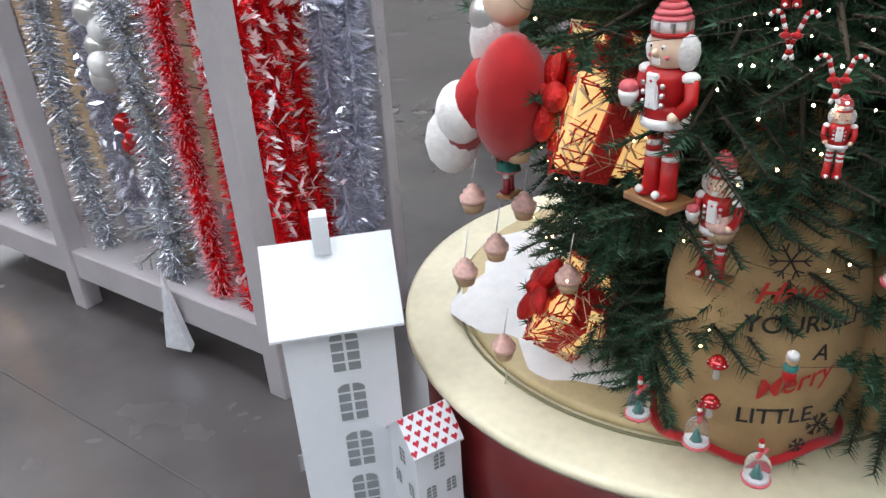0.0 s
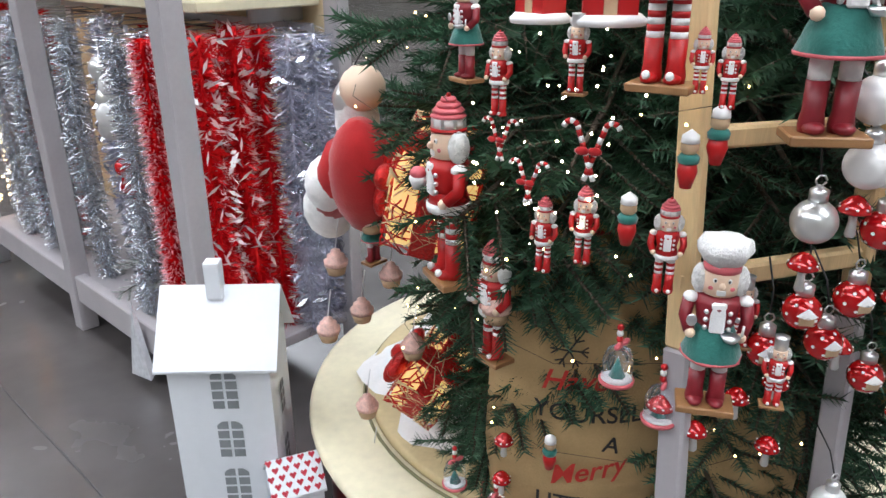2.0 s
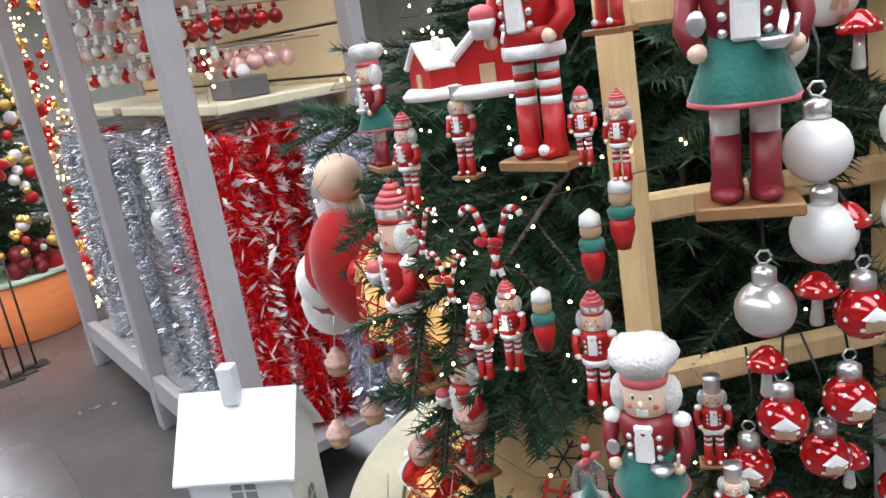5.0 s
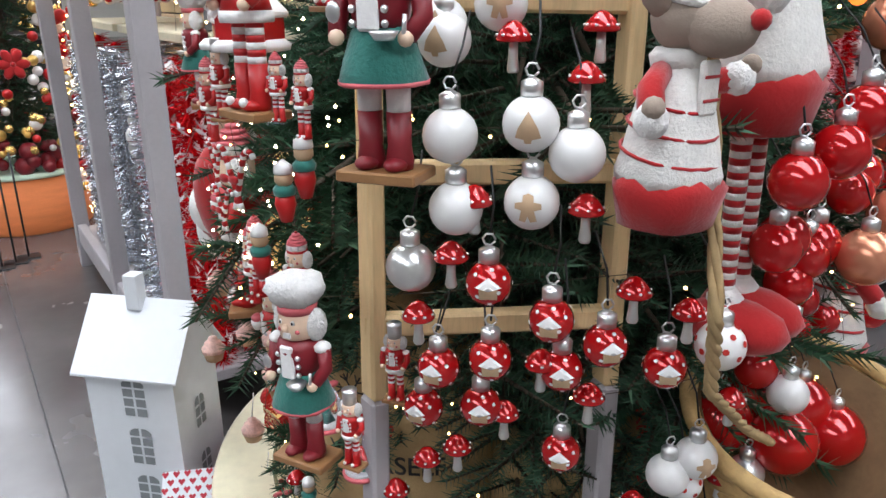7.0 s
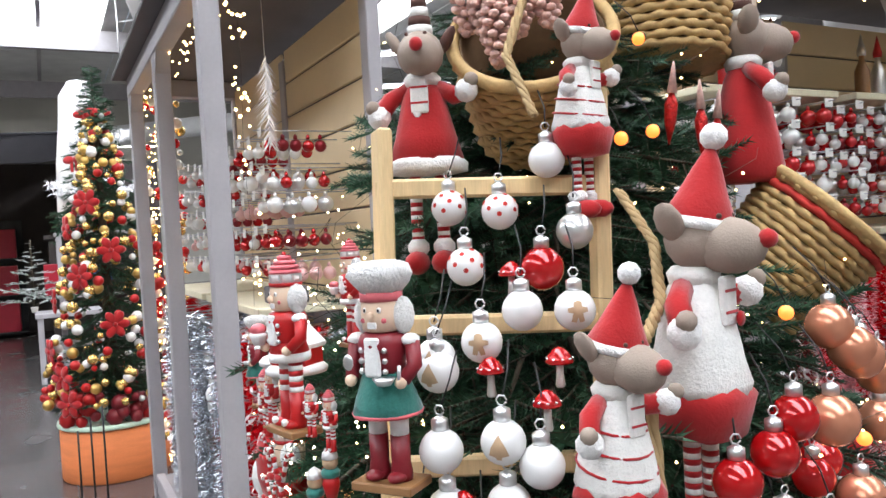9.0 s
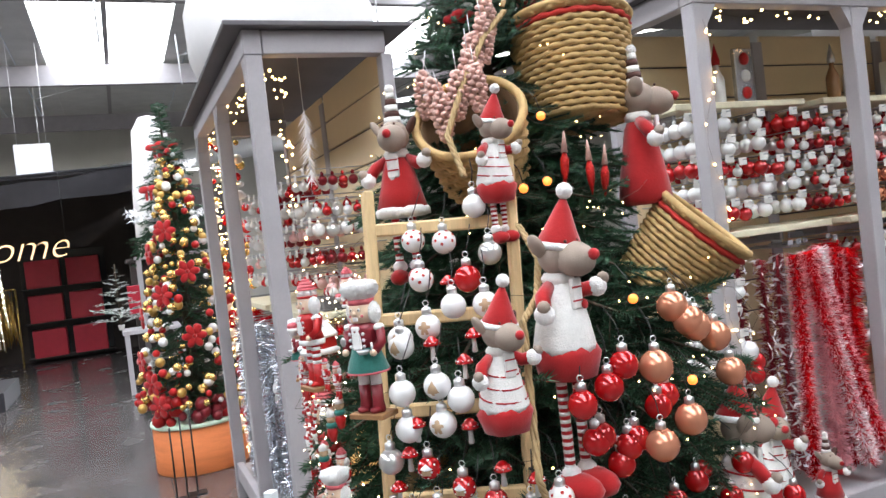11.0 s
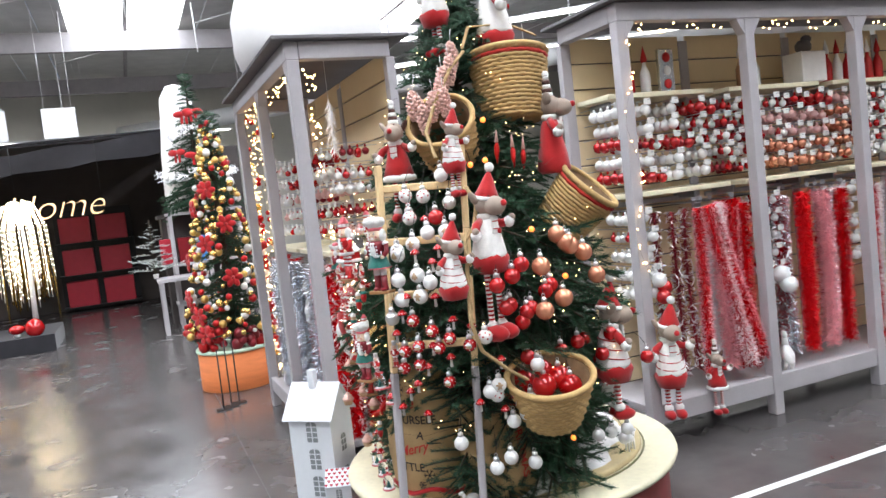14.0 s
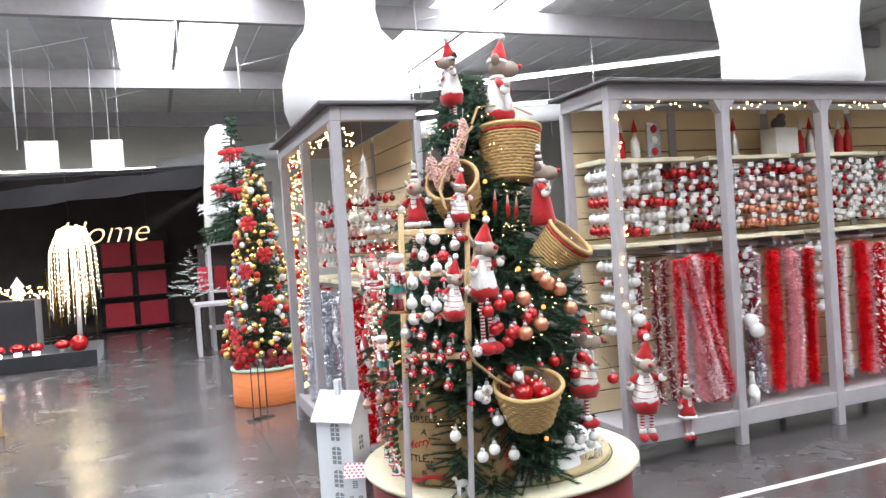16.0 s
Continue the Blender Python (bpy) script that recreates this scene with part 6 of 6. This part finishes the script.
# grey unit with a bowed fir on top
UNIT = afar(1.33, 9.75, 0)
t = thing("display_unit", "grey shelving unit carrying a decorated fir", "shelving", UNIT)
for x in (-0.5, 0.0, 0.5):
    for y in (-0.25, 0.25):
        part("post", Shape().box((x, y, 0.85), (0.06, 0.06, 1.7)), GREY, t)
for z in (0.35, 0.95, 1.71):
    part("board", Shape().box((0, 0, z), (1.1, 0.58, 0.04)), GREY, t)
part("backing", Shape().box((0, 0.22, 1.0), (1.0, 0.02, 1.4)), DARKWALL, t)
part("low_table", Shape().box((-0.45, -0.55, 0.78), (0.7, 0.6, 0.05)), GREY, t)
for x in (-0.75, -0.15):
    for y in (-0.8, -0.35):
        part("table_leg", Shape().box((x, y, 0.38), (0.06, 0.06, 0.76)), GREY, t)
fir("tall fir with red bows and white garland on a shelving unit", afar(1.33, 9.75, 1.73), 0.1, 2.05, cone_r(0.05, 2.1, 0.62), 130, 12)
for zz, rr in ((0.55, 0.52), (1.20, 0.34)):
    pts = [(rr * math.cos(a * 0.3), rr * math.sin(a * 0.3), zz + 0.06 * math.sin(a * 1.3)) for a in range(21)]
    s = Shape()
    q = random.Random(int(rr * 100))
    for p in pts:
        for k in range(26):
            d = Vector((q.uniform(-1, 1), q.uniform(-1, 1), q.uniform(-1, 1))).normalized() * 0.07
            c = Vector(p) + Vector((q.uniform(-0.07, 0.07), q.uniform(-0.07, 0.07), q.uniform(-0.02, 0.02)))
            e = d.orthogonal().normalized() * 0.008
            s.put([c - e, c + e, c + d], [(0, 1, 2)], 0, I4, False)
    solid("tinsel_swag", s, FOILWHITE, "white tinsel swag wound round the fir", "garland", afar(1.33, 9.75, 1.73), "tinsel swags")
for k, (a, z) in enumerate(((-2.0, 1.45), (-1.4, 1.48), (-2.3, 0.88), (-1.6, 0.82), (-1.1, 0.95))):
    r = cone_r(0.05, 2.1, 0.62)(z)
    solid("fabric_bow", Shape().ball((-0.07, 0, 0), (0.09, 0.03, 0.05), n=10).ball((0.07, 0, 0), (0.09, 0.03, 0.05), n=10).box((-0.03, 0, -0.09), (0.04, 0.01, 0.12)).box((0.04, 0, -0.09), (0.04, 0.01, 0.12)), FELTRED, "large red fabric bow tied on the fir", "bow", afar(1.33 + r * math.cos(a), 9.75 + r * math.sin(a), 1.73 + z, 0, 0, math.degrees(a) + 90), "red bows")
flocked_tree(afar(0.55, 9.25, 0.81), 0.85, "white frosted small fir on a low table", (FOILWHITE, CARD))
for k, (x, m) in enumerate(((0.75, HEARTRED), (1.0, FOILDARK), (1.3, material("blue_card", (0.05, 0.2, 0.5), 0.5)))):
    solid("stock_box", Shape().box((0, 0, 0.19), (0.2, 0.24, 0.38)), m, "boxed decoration on the grey unit", "box", afar(x, 9.68, 0.97), "boxed stock")

# dark lights corner
built("wall_north_booth", [((-2.2, 15.4, 1.6), (11.0, 0.2, 3.2))], DARKWALL, "dark brown back wall of the lights corner")
built("wall_east_booth", [((1.85, 13.2, 1.5), (0.12, 4.4, 3.0))], DARKWALL, "dark side wall of the lights corner")
s = Shape()
n = 26
vs, fs = [], []
for j in range(4):
    for i in range(n + 1):
        f = i / n
        x, y = -8.5 + 10.1 * f, 13.6 - 3.0 * f
        z = 3.08 - 0.22 * math.sin(3.1416 * f) * (1 - 0.2 * math.sin(9 * f)) - 0.11 * j + 0.02 * math.sin(i * 2.1 + j)
        vs.append((x, y + 0.05 * math.sin(i * 1.7 + j), z))
for j in range(3):
    for i in range(n):
        fs.append((j * (n + 1) + i, j * (n + 1) + i + 1, (j + 1) * (n + 1) + i + 1, (j + 1) * (n + 1) + i))
s.put(vs, fs)
s.tube([(-8.5, 13.6, 3.1), (1.6, 10.6, 3.1)], 0.02, n=6)
s.tube([(1.6, 10.6, 3.1), (1.6, 10.6, 0.0)], 0.025, n=6).tube([(-8.5, 13.6, 3.1), (-8.5, 13.6, 0.0)], 0.025, n=6)
solid("black_drape", s, DRAPE, "sagging black cloth drape over the dark corner", "drape")
s = Shape()
s.put([(-8.5, 13.6, 3.05), (1.6, 10.6, 3.05), (1.85, 15.4, 3.15), (-8.5, 15.4, 3.15), (-8.5, 13.6, 3.09), (1.6, 10.6, 3.09), (1.85, 15.4, 3.19), (-8.5, 15.4, 3.19)], [(3, 2, 1, 0), (4, 5, 6, 7), (0, 1, 5, 4), (1, 2, 6, 5), (2, 3, 7, 6), (3, 0, 4, 7)], 0, I4, False)
solid("booth_roof", s, DRAPE, "black cloth roof of the dark corner", "cloth", kind="structure")
t = thing("box_rack", "black rack of red gift boxes in the dark corner", "rack", afar(-0.65, 15.0, 0))
part("frame", Shape().box((0, 0.15, 1.05), (1.5, 0.03, 2.1)), BLACKMETAL, t)
for z in (0.08, 0.74, 1.40):
    part("rack_shelf", Shape().box((0, -0.05, z), (1.5, 0.4, 0.03)), BLACKMETAL, t)
for j in range(3):
    for i in range(2):
        b = solid("gift_carton", Shape().box((0, 0, 0.26), (0.58, 0.30, 0.52), b=0.01), HEARTRED, "dark red gift carton on a black rack", "box", afar(-1.0 + 0.7 * i, 14.93, 0.096 + 0.66 * j), "red cartons")
s = Shape()
q = random.Random(31)
for k in range(150):
    x, z = q.uniform(-1.5, -0.75), q.uniform(0.9, 1.45)
    s.tube([(x, 14.6 + q.uniform(-0.1, 0.1), z), (x + q.uniform(-0.03, 0.03), 14.6, z - q.uniform(0.4, 0.8))], 0.008, n=4)
s.tube([(-1.6, 14.6, 1.45), (-0.7, 14.6, 1.45)], 0.02, n=6).tube([(-1.6, 14.6, 0), (-1.6, 14.6, 1.45)], 0.02, n=6).tube([(-0.7, 14.6, 0), (-0.7, 14.6, 1.45)], 0.02, n=6)
solid("foil_curtain", s, GOLD, "gold foil strips hanging from a stand", "curtain")
t = thing("light_stage", "low black stage for lit decorations", "stage", afar(-2.9, 10.1, 0))
part("deck", Shape().box((0, 0, 0.12), (4.0, 1.5, 0.24)), DRAPE, t)
part("plinth", Shape().box((0.65, 0.1, 0.64), (1.0, 0.7, 0.8)), DRAPE, t)
t = thing("lit_willow", "white lit willow tree with warm white lights", "lamp", afar(-1.15, 9.85, 0.24))
part("trunk", Shape().tube([(0, 0, 0), (0.02, 0, 0.9), (0, 0, 1.6)], [0.04, 0.03, 0.02]), WHITEPAINT, t)
q = random.Random(17)
s, w = Shape(), Shape()
for k in range(46):
    a, r = q.uniform(0, 6.28), q.uniform(0.1, 0.36)
    pts = [Vector((0, 0, 1.45 + q.uniform(0, 0.2))), Vector((0.6 * r * math.cos(a), 0.6 * r * math.sin(a), 1.95 - r * 0.3)), Vector((r * math.cos(a), r * math.sin(a), 1.5)), Vector((r * 1.1 * math.cos(a), r * 1.1 * math.sin(a), q.uniform(0.35, 0.9)))]
    w.tube(pts, 0.004, n=4)
    for j in range(26):
        f = j / 26 * 3
        i = min(int(f), 2)
        s.ball(pts[i].lerp(pts[i + 1], f - i), 0.0065, n=5)
part("branch_crown", w, WHITEPAINT, t)
part("bulb_chain", s, BULBWHITE, t)["kind"] = "stuff"
for k, x in enumerate((-2.2, -1.95, -1.7, -1.35)):
    t = thing("lit_toadstool", "glowing red and white toadstool lamp on the stage", "lamp", afar(x, 9.5 + 0.05 * (k % 2), 0.24), "toadstool lamps")
    part("stem", Shape().lathe([(0.05, 0), (0.045, 0.1)], n=12), TUBE if k < 3 else WHITEGLASS, t)
    part("cap", Shape().ball((0, 0, 0.11), (0.11, 0.11, 0.07), n=14), REDGLOSS, t)
solid("red_ball_decor", Shape().ball((0, 0, 0.12), 0.13, n=18), REDGLOSS, "large glossy red ball on the stage", "ornament", afar(-1.12, 9.5, 0.23))
for k, x in enumerate((-2.5, -2.0)):
    solid("lit_village", Shape().box((0, 0, 0.1), (0.14, 0.12, 0.2)).put([(-0.09, -0.08, 0.2), (0.09, -0.08, 0.2), (0.09, 0.08, 0.2), (-0.09, 0.08, 0.2), (0, 0, 0.36)], [(0, 1, 4), (1, 2, 4), (2, 3, 4), (3, 0, 4)], 0, I4, False), CARD, "small pale village house on the plinth", "ornament", afar(x, 10.1, 1.045), "village houses")
string_lights("warm lights heaped on the black plinth", I4, [(-2.05 + 0.1 * k, 9.9, 1.08 + 0.1 * abs(math.sin(k))) for k in range(11)], 90, 0.09, BULB, 41, 0.012)
SIGNGLOW = material("warm_light_tube", (0.9, 0.75, 0.5), 0.5, 0, 5, 0.05, 0, emit=(1.0, 0.52, 0.14), emit_strength=0.9)
cu = bpy.data.curves.new("lettering", "FONT")
cu.body, cu.size, cu.shear, cu.fill_mode = "Home", 0.56, 0.35, "BOTH"
cu.offset, cu.extrude = -0.011, 0.006
tmp = bpy.data.objects.new("lettering", cu)
me = bpy.data.meshes.new_from_object(tmp)
bpy.data.objects.remove(tmp)
me.materials.clear()
me.materials.append(SIGNGLOW)
t = thing("light_sign", "warm light wire sign reading Home under the drape", "sign", afar(-1.52, 10.75, 1.86))
part("lettering", me, None, t, at=pose(0, 0, 0, 90, 0, 0))
part("wire", Shape().tube([(0.2, 0, 0.4), (0.2, 0, 1.22)], 0.004, n=4).tube([(1.4, 0, 0.2), (1.4, 0, 1.22)], 0.004, n=4), BLACKMETAL, t)

# white inflatable figures on the roofs


def inflatable(label, at, prof):
    t = thing("inflatable_figure", label, "inflatable", at, "white inflatables")
    part("body", Shape().lathe(prof, n=36, wob=0.02), INFLATE, t)
    part("base_ring", Shape().lathe([(prof[0][0] * 0.9, -0.012), (prof[0][0] * 0.95, 0.02)], n=30), INFLATE, t)
    return t


inflatable("large white inflatable figure standing on the shelving roof", LAT @ pose(1.05, 0.36, 2.486), [(0.44, 0.0), (0.50, 0.15), (0.50, 0.35), (0.42, 0.60), (0.30, 0.75), (0.27, 0.9), (0.29, 1.1), (0.24, 1.35), (0.10, 1.5), (0.01, 1.52)])
inflatable("large white inflatable figure standing on the shelving roof", RAT @ pose(2.05, 0.50, 2.496), [(0.50, 0.0), (0.52, 0.1), (0.50, 0.5), (0.56, 0.9), (0.55, 1.3), (0.40, 1.6), (0.1, 1.75), (0.01, 1.76)])
inflatable("white inflatable figure behind the fir on the unit", pose(1.72, 10.35, 1.735), [(0.30, 0.0), (0.34, 0.3), (0.32, 0.9), (0.27, 1.4), (0.24, 1.8), (0.12, 2.0), (0.01, 2.03)])
built("wall_booth_ledge", [((1.65, 10.35, 1.69), (0.9, 0.8, 0.05)), ((1.65, 10.35, 0.83), (0.8, 0.7, 1.66))], DARKWALL, "dark block behind the unit")
t = thing("wooden_easel", "bare pine display easel standing on the floor", "easel", pose(-1.0, 4.9, 0))
for x in (-0.22, 0.12):
    part("leg", Shape().tube([(x * 0.4, 0.1, 0.95), (x, 0, 0.0)], 0.025, n=6), BAREWOOD, t)
part("crossbar", Shape().box((-0.04, 0.03, 0.35), (0.4, 0.03, 0.05)), BAREWOOD, t)
